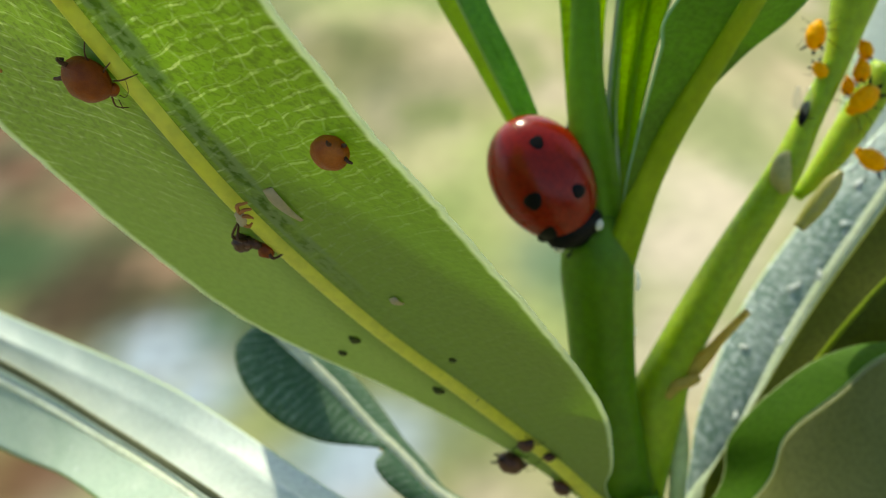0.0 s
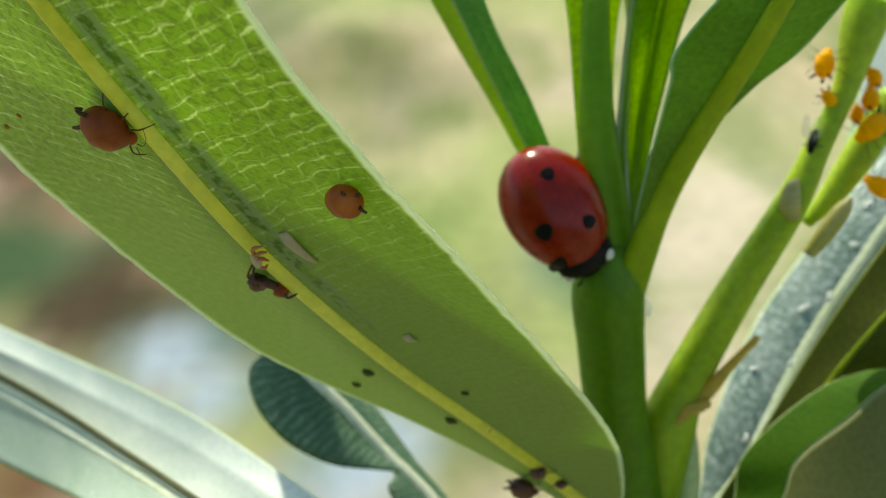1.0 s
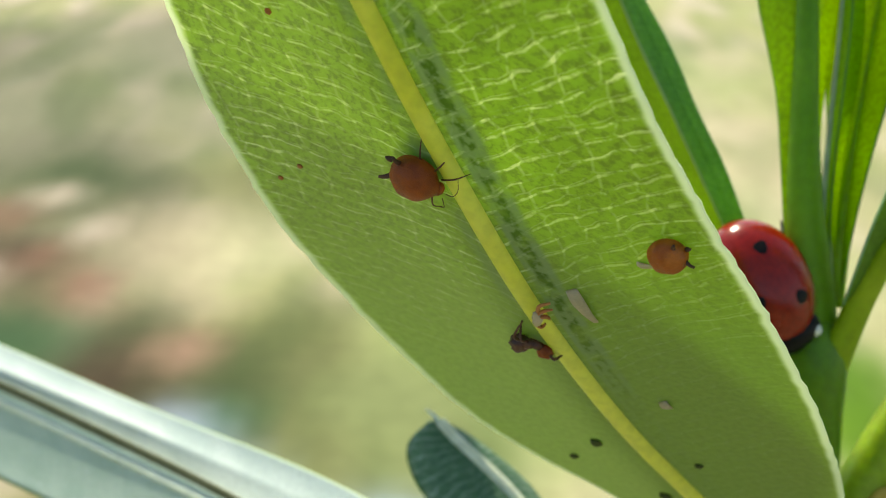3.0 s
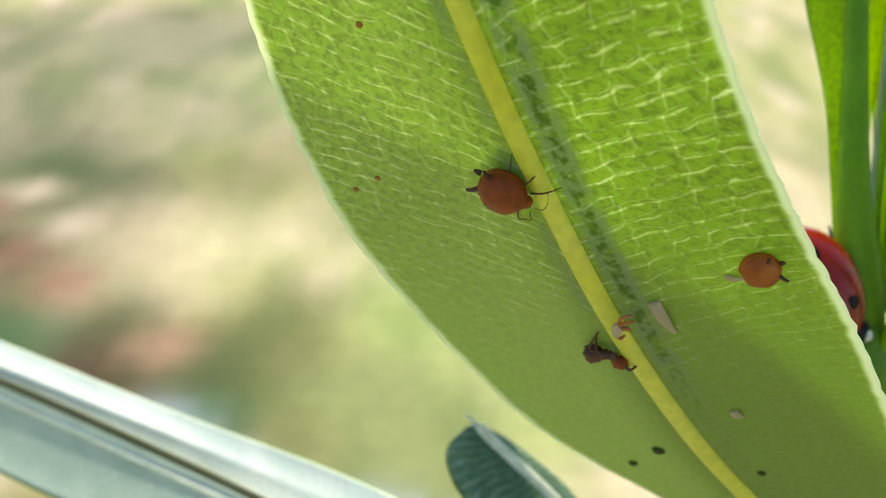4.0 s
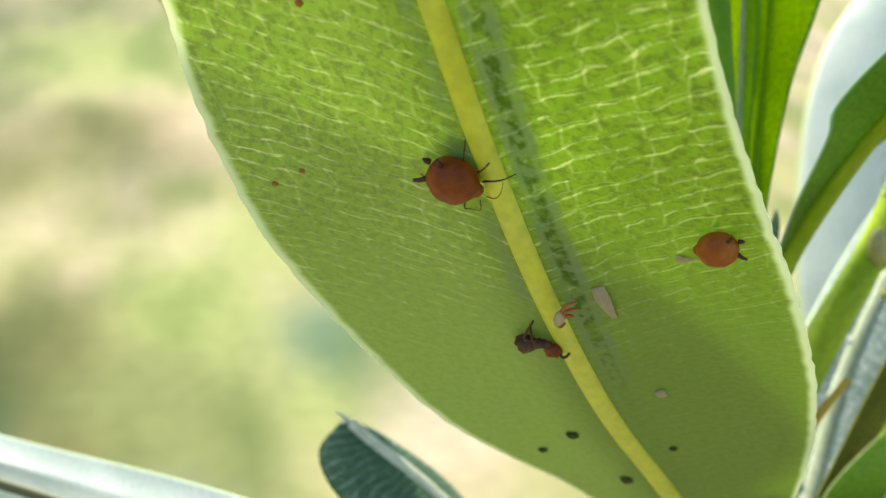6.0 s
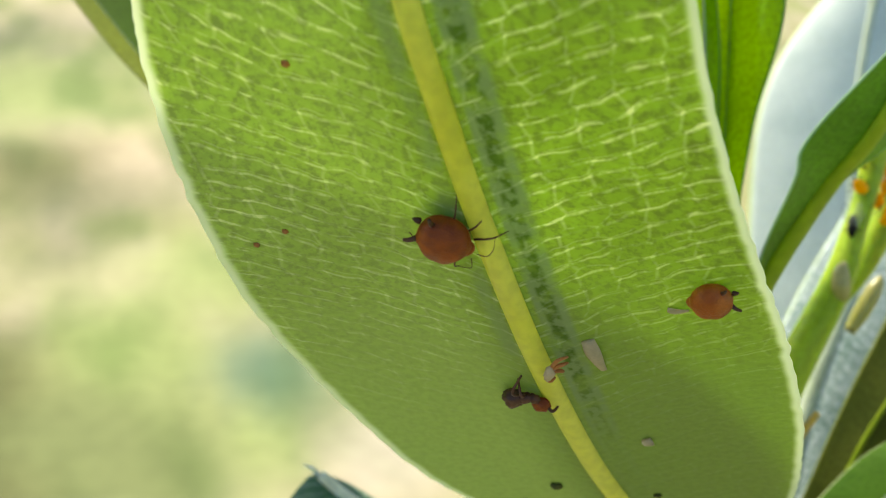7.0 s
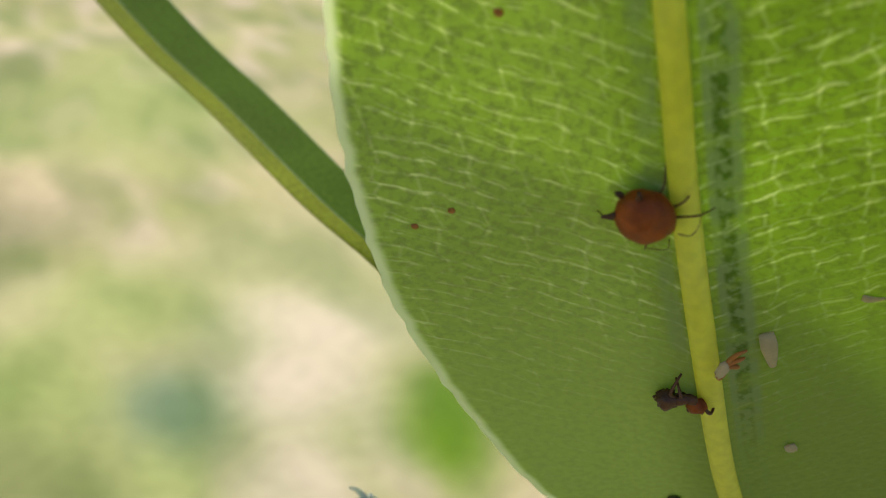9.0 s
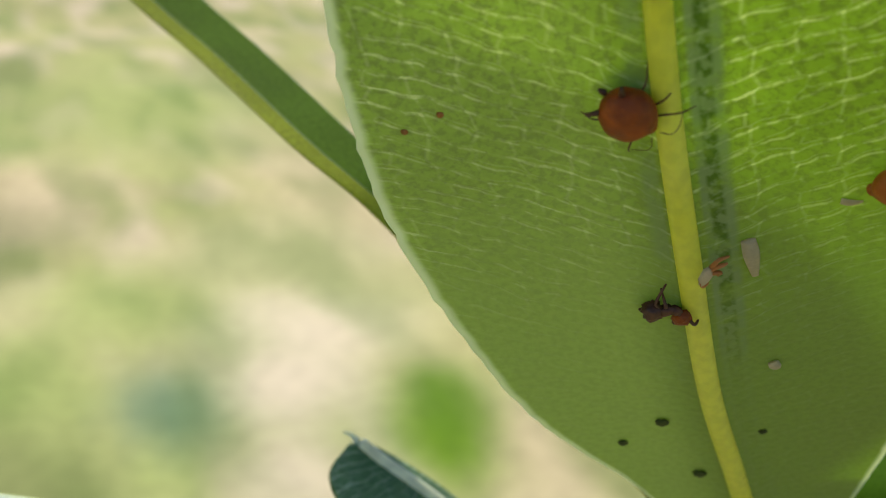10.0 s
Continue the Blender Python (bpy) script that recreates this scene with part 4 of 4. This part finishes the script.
v_up = [(-4.041, 6.775, -0.211), (-3.535, 6.413, -0.216), (-2.148, 5.347, -0.578), (-1.381, 4.607, -0.782), (-0.831, 4.043, -0.936), (-0.332, 4.085, -1.297), (0.735, 4.574, -1.594)]
v_low = [(-4.05, 6.814, -0.323), (-3.441, 6.251, -0.687), (-2.077, 5.175, -0.951), (-1.562, 4.57, -0.958), (-1.056, 3.868, -1.017), (-0.677, 3.956, -1.385), (0.739, 4.551, -1.619)]
v_mid = between(v_up, v_low, 0.16)
v_far = [(x, y - 0.03, z + 0.045) for x, y, z in v_up]
sage = blade("leaf", plant_points(v_mid), plant_points(v_up), plant_points(v_low), LEAF_SAGE, plant, "pale sage-green leaf with a cream midrib", bow=0.04, seed=10, rib=RIB_SAGE, rib_r=(0.0003, 0.00022), face=1)
# strip in the dark painted shade between the two pale leaves
blade("folded_half", plant_points(between(v_mid, v_far, 0.75)), plant_points(between(v_mid, v_far, 0.55)), plant_points(v_far), LEAF_SHADED_FOLD, sage, "half folded up behind the midrib, coloured dark for its shade", bow=0.02, seed=12)
k_low = [(0.72, 4.457, -1.188), (0.06, 4.322, -0.481), (-0.505, 4.186, 0.075), (-0.835, 4.24, 0.483), (-1.037, 4.427, 0.753), (-1.265, 4.893, 1.218), (-1.473, 5.184, 1.556), (-1.765, 5.6, 2.113)]
k_up = [(0.738, 4.456, -1.153), (0.198, 4.397, -0.384), (-0.255, 4.275, 0.147), (-0.567, 4.322, 0.495), (-0.77, 4.563, 0.829), (-0.979, 4.992, 1.28), (-1.175, 5.311, 1.636), (-1.463, 5.764, 2.224)]
k_mid = between(k_low, k_up, 0.28)
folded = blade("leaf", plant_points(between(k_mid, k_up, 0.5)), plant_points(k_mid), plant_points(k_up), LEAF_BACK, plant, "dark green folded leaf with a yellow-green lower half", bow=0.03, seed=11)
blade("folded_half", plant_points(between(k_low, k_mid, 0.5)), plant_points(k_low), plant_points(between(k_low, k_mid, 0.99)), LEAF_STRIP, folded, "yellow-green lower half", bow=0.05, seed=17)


# ---- the ladybird ----
def frame_on(origin, ahead, up):
    """A pose with its x ahead and its z near up, given in the plant's axes."""
    x = (P(*ahead) - P(0, 0, 0)).normalized()
    z = P(*up) - P(0, 0, 0)
    z = (z - x * z.dot(x)).normalized()
    y = z.cross(x)
    m = Matrix((x, y, z)).transposed().to_4x4()
    m.translation = P(*origin)
    return m


def ladybird(m):
    bug = thing("ladybird", "red ladybird with black spots clinging head down to the stem", "ladybird", m)
    mm = 0.00096
    a, b, h = 3.1 * mm, 2.32 * mm, 1.95 * mm

    def dome(x, y, out=0.0):
        r = min(0.999, (x / a) ** 2 + (y / b) ** 2)
        return h * (1 - r) ** 0.5 + out

    for sgn in (1, -1):
        bm = bmesh.new()
        rows = []
        for i in range(25):
            th = math.pi * i / 24
            row = []
            for j in range(17):
                ph = math.pi / 2 * j / 16
                x = -a * math.cos(th)
                y = 0.004 * mm + b * math.sin(th) * math.sin(ph) * (1 + 0.05 * math.cos(th))
                z = h * math.sin(th) ** 0.9 * math.cos(ph) if 0 < i < 24 else 0.0
                z -= 0.008 * mm * math.exp(-(y / (0.05 * mm)) ** 2)
                row.append(bm.verts.new((x, sgn * y, z - 0.15 * mm * (j / 16) ** 4)))
            rows.append(row)
        for r1, r2 in zip(rows, rows[1:]):
            for j in range(16):
                f = (r1[j], r2[j], r2[j + 1], r1[j + 1])
                bm.faces.new(f if sgn < 0 else f[::-1])
        bmesh.ops.remove_doubles(bm, verts=bm.verts, dist=1e-6)
        part("elytron", bm, SHELL, bug, "glossy red wing case")
    for x, y, r, stretch in ((-0.52, 0.17, 0.36, 1.0), (0.19, -0.48, 0.40, 1.0), (0.40, 0.38, 0.33, 1.0), (0.74, -0.52, 0.36, 1.2)):
        bm = bmesh.new()
        rings = []
        for k in range(6):
            q = k / 5
            ring = []
            for t in range(20):
                an = 2 * math.pi * t / 20
                rr = r * mm * q * (1 + 0.08 * math.sin(3 * an + x * 9))
                px, py = x * a + rr * math.cos(an), y * b + rr * stretch * math.sin(an)
                ring.append(bm.verts.new((px, py, max(0.0, dome(px, py)) + 0.03 * mm * (1 - q ** 6) + 0.01 * mm)))
            rings.append(ring)
        for r1, r2 in zip(rings, rings[1:]):
            for t in range(20):
                bm.faces.new((r1[t], r1[(t + 1) % 20], r2[(t + 1) % 20], r2[t]))
        bmesh.ops.remove_doubles(bm, verts=bm.verts, dist=1e-6)
        bmesh.ops.recalc_face_normals(bm, faces=bm.faces)
        part("spot", bm, JET, bug, "black spot")
    bm = bmesh.new()
    ball(bm, (0.1 * mm, 0, 0), (2.7 * mm, 2.2 * mm, 0.7 * mm), cuts=(20, 10))
    part("underside", bm, JET, bug, "black belly")
    bm = bmesh.new()
    ball(bm, (2.68 * mm, 0.05 * mm, 0.25 * mm), (0.8 * mm, 1.42 * mm, 0.75 * mm), cuts=(20, 12))
    pron = part("pronotum", bm, JET, bug, "black neck shield")
    for sgn in (1, -1):
        bm = bmesh.new()
        ball(bm, (3.05 * mm, sgn * 1.0 * mm, (0.52 if sgn > 0 else 0.2) * mm), (0.3 * mm, 0.3 * mm, 0.22 * mm), cuts=(12, 8))
        part("white_patch", bm, IVORY, pron, "ivory patch")
    bm = bmesh.new()
    ball(bm, (3.15 * mm, 0, 0.02 * mm), (0.45 * mm, 0.75 * mm, 0.5 * mm), cuts=(16, 10))
    head = part("head", bm, JET, bug, "small black head")
    for sgn in (1, -1):
        part("antenna", tube([(3.4 * mm, sgn * 0.45 * mm, -0.05 * mm), (3.6 * mm, sgn * 0.6 * mm, -0.15 * mm), (3.7 * mm, sgn * 0.85 * mm, -0.3 * mm)], [0.05 * mm, 0.05 * mm, 0.09 * mm], 10, 8), JET, head)
        for x, reach in ((1.7, 0.5 if sgn > 0 else 0.1), (0.4, 0.2), (-1.0, -0.6)):
            wide = -0.2 if sgn < 0 else 0.75
            part("leg", tube([(x * mm, sgn * 1.3 * mm, -0.3 * mm), ((x + reach * 0.6) * mm, sgn * (1.5 + 0.9 * wide) * mm, -0.35 * mm), ((x + reach) * mm, sgn * (1.6 + 1.2 * wide) * mm, -0.75 * mm), ((x + reach * 1.5) * mm, sgn * (1.7 + 1.3 * wide) * mm, -0.95 * mm)], [0.2 * mm, 0.14 * mm, 0.09 * mm, 0.05 * mm], 14, 8), JET, bug)
    return bug


ladybird(frame_on((0.354, 3.879, 0.249), (0.27, 0.02, -0.45), (-0.1, -1.0, 0.2)))


# ---- aphids and debris ----
def aphid(m, skin, label, size=1.0, group="", legs=True, dark=JET):
    """A pear-shaped aphid, head along x, belly down: body, head, two cornicles, tail, six legs and two feelers."""
    bug = thing("aphid", label, "aphid", m, group)
    k = 0.001 * size
    bm = bmesh.new()
    for v in ball(bm, (-0.02 * k, 0, 0.58 * k), (0.8 * k, 0.74 * k, 0.58 * k), cuts=(28, 18), rough=0.04):
        ahead = max(0.0, v.co.x / k - 0.1)
        v.co.y *= 0.72 if skin == APHID_GOLD else 1.0
        v.co.y *= 1 - 0.3 * ahead ** 2
        v.co.z *= 1 - 0.25 * ahead ** 2
        v.co.z -= 0.02 * k * math.sin(v.co.x / k * 11) * (1 if v.co.z > 0.5 * k else 0)
    part("body", bm, skin, bug)
    bm = bmesh.new()
    ball(bm, (0.72 * k, 0, 0.36 * k), (0.2 * k, 0.27 * k, 0.2 * k), cuts=(12, 8))
    part("head", bm, skin, bug)
    for s in (1, -1):
        part("cornicle", tube([(-0.62 * k, s * 0.36 * k, 0.7 * k), (-0.76 * k, s * 0.5 * k, 0.82 * k), (-0.9 * k, s * 0.62 * k, 0.86 * k)], [0.09 * k, 0.07 * k, 0.05 * k], 8, 8), dark, bug, "black tail tube")
        if legs and skin != APHID_GOLD:
            part("feeler", tube([(1.0 * k, s * 0.14 * k, 0.45 * k), (1.2 * k, s * 0.35 * k, 0.5 * k), (1.2 * k, s * 0.6 * k, 0.4 * k), (1.0 * k, s * 0.9 * k, 0.3 * k)], [0.016 * k, 0.013 * k, 0.01 * k, 0.007 * k], 14, 6), dark, bug)
        if legs:
            for x, r in ((0.65, 0.55), (0.3, 0.1), (-0.1, -0.5)):
                part("leg", tube([(x * k, s * 0.4 * k, 0.3 * k), ((x + r * 0.5) * k, s * 0.88 * k, 0.34 * k), ((x + r) * k, s * 1.15 * k, 0.02 * k)], [j * k for j in ((0.024, 0.018, 0.01) if skin == APHID_GOLD else (0.036, 0.026, 0.014))], 12, 6), dark, bug)
    part("tail", tube([(-0.88 * k, 0, 0.5 * k), (-1.0 * k, 0, 0.55 * k), (-1.1 * k, 0, 0.56 * k)], [0.1 * k, 0.08 * k, 0.03 * k], 6, 8), dark, bug)
    return bug


bpy.context.view_layer.update()
BIG_SKIN = BVHTree.FromObject(big, bpy.context.evaluated_depsgraph_get())


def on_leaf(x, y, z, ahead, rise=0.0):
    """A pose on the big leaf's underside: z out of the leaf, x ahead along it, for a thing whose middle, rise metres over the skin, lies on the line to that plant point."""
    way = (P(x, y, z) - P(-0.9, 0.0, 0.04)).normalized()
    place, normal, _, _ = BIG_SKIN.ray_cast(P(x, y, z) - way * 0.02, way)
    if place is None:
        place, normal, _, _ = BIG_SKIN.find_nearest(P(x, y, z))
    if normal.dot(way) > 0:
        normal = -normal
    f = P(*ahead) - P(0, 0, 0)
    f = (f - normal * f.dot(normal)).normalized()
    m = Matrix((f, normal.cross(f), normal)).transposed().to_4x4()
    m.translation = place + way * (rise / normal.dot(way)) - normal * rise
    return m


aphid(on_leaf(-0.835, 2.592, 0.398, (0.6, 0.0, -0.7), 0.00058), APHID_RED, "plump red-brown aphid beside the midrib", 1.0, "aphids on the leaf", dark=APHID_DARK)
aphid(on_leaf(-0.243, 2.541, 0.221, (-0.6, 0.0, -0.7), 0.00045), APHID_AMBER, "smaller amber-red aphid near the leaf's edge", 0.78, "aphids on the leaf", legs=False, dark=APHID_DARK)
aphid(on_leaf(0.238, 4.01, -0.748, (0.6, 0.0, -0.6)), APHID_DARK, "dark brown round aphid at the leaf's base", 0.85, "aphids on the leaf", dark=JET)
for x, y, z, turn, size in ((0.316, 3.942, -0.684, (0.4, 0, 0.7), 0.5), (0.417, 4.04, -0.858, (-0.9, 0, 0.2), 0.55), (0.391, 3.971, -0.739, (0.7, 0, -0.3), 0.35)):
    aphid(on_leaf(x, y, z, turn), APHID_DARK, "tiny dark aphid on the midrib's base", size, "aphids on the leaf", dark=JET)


def dead_aphid(m):
    """A shrivelled dark aphid in two clumps with crooked legs."""
    k = 0.00109
    bug = thing("dead_aphid", "shrivelled dark brown dead aphid stuck beside the midrib", "aphid", m)
    bm = bmesh.new()
    ball(bm, (-0.46 * k, -0.16 * k, 0.3 * k), (0.32 * k, 0.31 * k, 0.28 * k), Matrix.Rotation(0.45, 3, "Z"), cuts=(18, 12), rough=0.35)
    ball(bm, (-0.15 * k, 0.05 * k, 0.3 * k), (0.28 * k, 0.17 * k, 0.18 * k), Matrix.Rotation(0.6, 3, "Z"), cuts=(14, 8), rough=0.4)
    ball(bm, (0.12 * k, 0.14 * k, 0.3 * k), (0.2 * k, 0.14 * k, 0.15 * k), Matrix.Rotation(-0.5, 3, "Z"), cuts=(12, 8), rough=0.4)
    part("body", bm, APHID_DARK, bug)
    bm = bmesh.new()
    ball(bm, (0.38 * k, -0.1 * k, 0.3 * k), (0.28 * k, 0.27 * k, 0.22 * k), Matrix.Rotation(-0.5, 3, "Z"), cuts=(14, 8), rough=0.35)
    part("head", bm, APHID_RED, bug)
    for pts in (((0.5, 0, 0.3), (0.75, -0.05, 0.45), (0.95, -0.2, 0.05)), ((-0.2, 0.15, 0.3), (-0.35, 0.5, 0.5), (-0.55, 0.6, 0.05)), ((-0.3, 0.1, 0.3), (-0.6, 0.4, 0.45), (-0.5, 0.85, 0.05)),
                ((0.2, -0.2, 0.25), (0.3, -0.45, 0.3), (0.45, -0.4, 0.02)), ((-0.6, -0.2, 0.2), (-0.75, -0.4, 0.2), (-0.6, -0.5, 0.02))):
        part("leg", tube([tuple(c * k for c in p) for p in pts], [0.06 * k, 0.05 * k, 0.03 * k], 10, 6), APHID_DARK, bug)
    return bug


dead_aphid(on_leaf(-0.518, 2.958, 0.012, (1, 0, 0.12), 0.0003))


def cast_skin(m):
    """An empty amber skin with splayed legs."""
    k = 0.00128
    bug = thing("cast_skin", "empty amber insect skin lying on the midrib", "insect skin", m)
    bm = bmesh.new()
    ball(bm, (0, 0, 0.45 * k), (0.14 * k, 0.32 * k, 0.1 * k), cuts=(12, 8), rough=0.3)
    part("shell", bm, HUSK, bug)
    for pts in (((0, 0.2, 0.45), (0.2, 0.45, 0.5), (0.35, 0.4, 0.4)), ((0.05, 0.1, 0.45), (0.25, 0.2, 0.5), (0.3, 0.0, 0.4)), ((0, 0.3, 0.45), (0.05, 0.6, 0.5), (0.3, 0.65, 0.4)), ((-0.05, -0.2, 0.45), (0.1, -0.4, 0.4), (0.2, -0.3, 0.35))):
        part("leg", tube([tuple(c * k for c in p) for p in pts], [0.06 * k, 0.05 * k, 0.03 * k], 8, 6), HULL, bug)
    return bug


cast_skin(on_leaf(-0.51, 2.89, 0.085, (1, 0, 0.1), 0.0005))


def flake(m, length, width, material, name, label, category):
    """A thin tapered scale, slightly hollow."""
    bm = bmesh.new()
    tube([(-length / 2, 0, width * 0.15), (-length * 0.2, 0, width * 0.35), (length * 0.2, 0, width * 0.3), (length / 2, 0, width * 0.12)], [width * 0.44, width * 0.5, width * 0.34, width * 0.2], 14, 12, 0.35, (0, 0, 1), bm)
    ob = part(name, bm, material, None)
    ob.matrix_world = m
    return tagged(ob, label, category)


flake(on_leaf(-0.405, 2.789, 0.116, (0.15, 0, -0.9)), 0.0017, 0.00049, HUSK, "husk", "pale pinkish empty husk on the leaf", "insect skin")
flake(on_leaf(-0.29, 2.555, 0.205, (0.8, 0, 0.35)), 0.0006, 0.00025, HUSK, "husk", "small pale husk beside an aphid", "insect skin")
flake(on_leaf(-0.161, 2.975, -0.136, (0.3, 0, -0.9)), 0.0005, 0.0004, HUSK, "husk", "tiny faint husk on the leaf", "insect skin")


def dot(m, r, material, label):
    bm = bmesh.new()
    ball(bm, (0, 0, r * 0.35), (r, r * 0.9, r * 0.45), cuts=(12, 8), rough=0.5)
    ob = part("dropping", bm, material, None)
    ob.matrix_world = m
    return tagged(ob, label, "speck", "specks on the leaf")


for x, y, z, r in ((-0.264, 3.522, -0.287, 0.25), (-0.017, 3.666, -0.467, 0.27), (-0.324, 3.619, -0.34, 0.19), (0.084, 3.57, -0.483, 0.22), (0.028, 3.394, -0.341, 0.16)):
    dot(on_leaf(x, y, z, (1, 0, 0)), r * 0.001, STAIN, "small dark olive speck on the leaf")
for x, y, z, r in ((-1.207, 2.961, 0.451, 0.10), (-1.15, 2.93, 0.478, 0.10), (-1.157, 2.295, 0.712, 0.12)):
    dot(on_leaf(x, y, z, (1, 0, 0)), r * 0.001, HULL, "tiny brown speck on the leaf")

# aphids on the flower stalk
for x, y, z, ahead, up, size in ((1.392, 4.057, 0.782, (0.15, 0, 1), (-0.6, -0.8, 0), 0.85), (1.401, 4.071, 0.662, (0.6, 0, -0.7), (-0.5, -0.8, 0.2), 0.6), (1.566, 4.099, 0.549, (-0.6, 0.1, -0.5), (0.2, -0.9, 0.4), 1.0),
                                 (1.592, 4.1, 0.339, (-0.8, 0, 0.5), (0.3, -0.8, -0.4), 0.9), (1.533, 4.1, 0.668, (0.2, 0, 1), (0.8, -0.5, 0), 0.7), (1.556, 4.11, 0.74, (-0.2, 0, 1), (0.8, -0.5, 0.2), 0.6), (1.496, 4.116, 0.612, (0.2, 0, 1), (0.7, -0.5, 0), 0.55)):
    aphid(frame_on((x, y, z), ahead, up), APHID_GOLD, "golden yellow aphid with black legs on the flower stalk", size, "aphids on the stalk")


def winged_aphid(m):
    k = 0.001
    bug = thing("winged_aphid", "black winged aphid clinging to the flower stalk", "aphid", m)
    bm = bmesh.new()
    ball(bm, (0, 0, 0.2 * k), (0.62 * k, 0.22 * k, 0.22 * k), cuts=(16, 10), rough=0.15)
    part("body", bm, JET, bug)
    for s in (1, -1):
        bm = bmesh.new()
        tube([(0.1 * k, s * 0.1 * k, 0.35 * k), (-0.4 * k, s * 0.25 * k, 0.6 * k), (-1.1 * k, s * 0.3 * k, 0.75 * k)], [0.05 * k, 0.25 * k, 0.12 * k], 12, 10, 0.06, (0, 0, 1), bm)
        part("wing", bm, WING, bug, "clear folded wing")
        part("leg", tube([(0.1 * k, s * 0.1 * k, 0.15 * k), (0.2 * k, s * 0.4 * k, 0.2 * k), (0.1 * k, s * 0.5 * k, -0.1 * k)], [0.04 * k, 0.03 * k, 0.02 * k], 8, 6), JET, bug)
    return bug


winged_aphid(frame_on((1.34, 4.052, 0.498), (-0.25, 0, -1), (-0.7, -0.7, 0)))
for x, y, z, ahead in ((0.716, 4.175, -0.304, (0, 0, 1)), (0.728, 4.145, -0.118, (0, 0, 1))):
    flake(frame_on((x, y, z), ahead, (0.9, -0.4, 0)), 0.0009, 0.0004, SPECK, "wax_fleck", "white wax fleck on the green stem", "fleck")
aphid(frame_on((0.796, 4.162, 0.282), (0, 0, -1), (0.8, -0.5, 0)), JET, "tiny black aphid on a leaf's edge", 0.3)

GREY_SKIN = BVHTree.FromObject(grey, bpy.context.evaluated_depsgraph_get())
for k, a, turn in ((2.15, 0.3, 1.2), (2.62, 0.7, 0.1), (2.8, 0.15, 0.8), (3.2, 0.45, 0.5), (3.33, 0.2, 1.5), (3.75, 0.35, 0.2), (4.1, 0.6, 0.9)):
    i, q = int(k), k - int(k)
    here = [Vector(g_mid[i + n]).lerp(Vector(g_left[i + n]), a) for n in (0, 1)]
    toward = P(0, -1, 0) - P(0, 0, 0)
    place, normal, _, _ = GREY_SKIN.ray_cast(P(*here[0].lerp(here[1], q)) + toward * 0.5, -toward)
    if normal.dot(toward) < 0:
        normal = -normal
    ahead = (P(math.cos(turn), 0, math.sin(turn)) - P(0, 0, 0)).normalized()
    ahead = (ahead - normal * ahead.dot(normal)).normalized()
    m = Matrix((ahead, normal.cross(ahead), normal)).transposed().to_4x4()
    m.translation = place
    flake(m, 0.0004 + 0.0012 * (a * 7 % 0.4), 0.0003, SPECK, "wax_fleck", "white wax fleck on a grey-green leaf", "fleck")
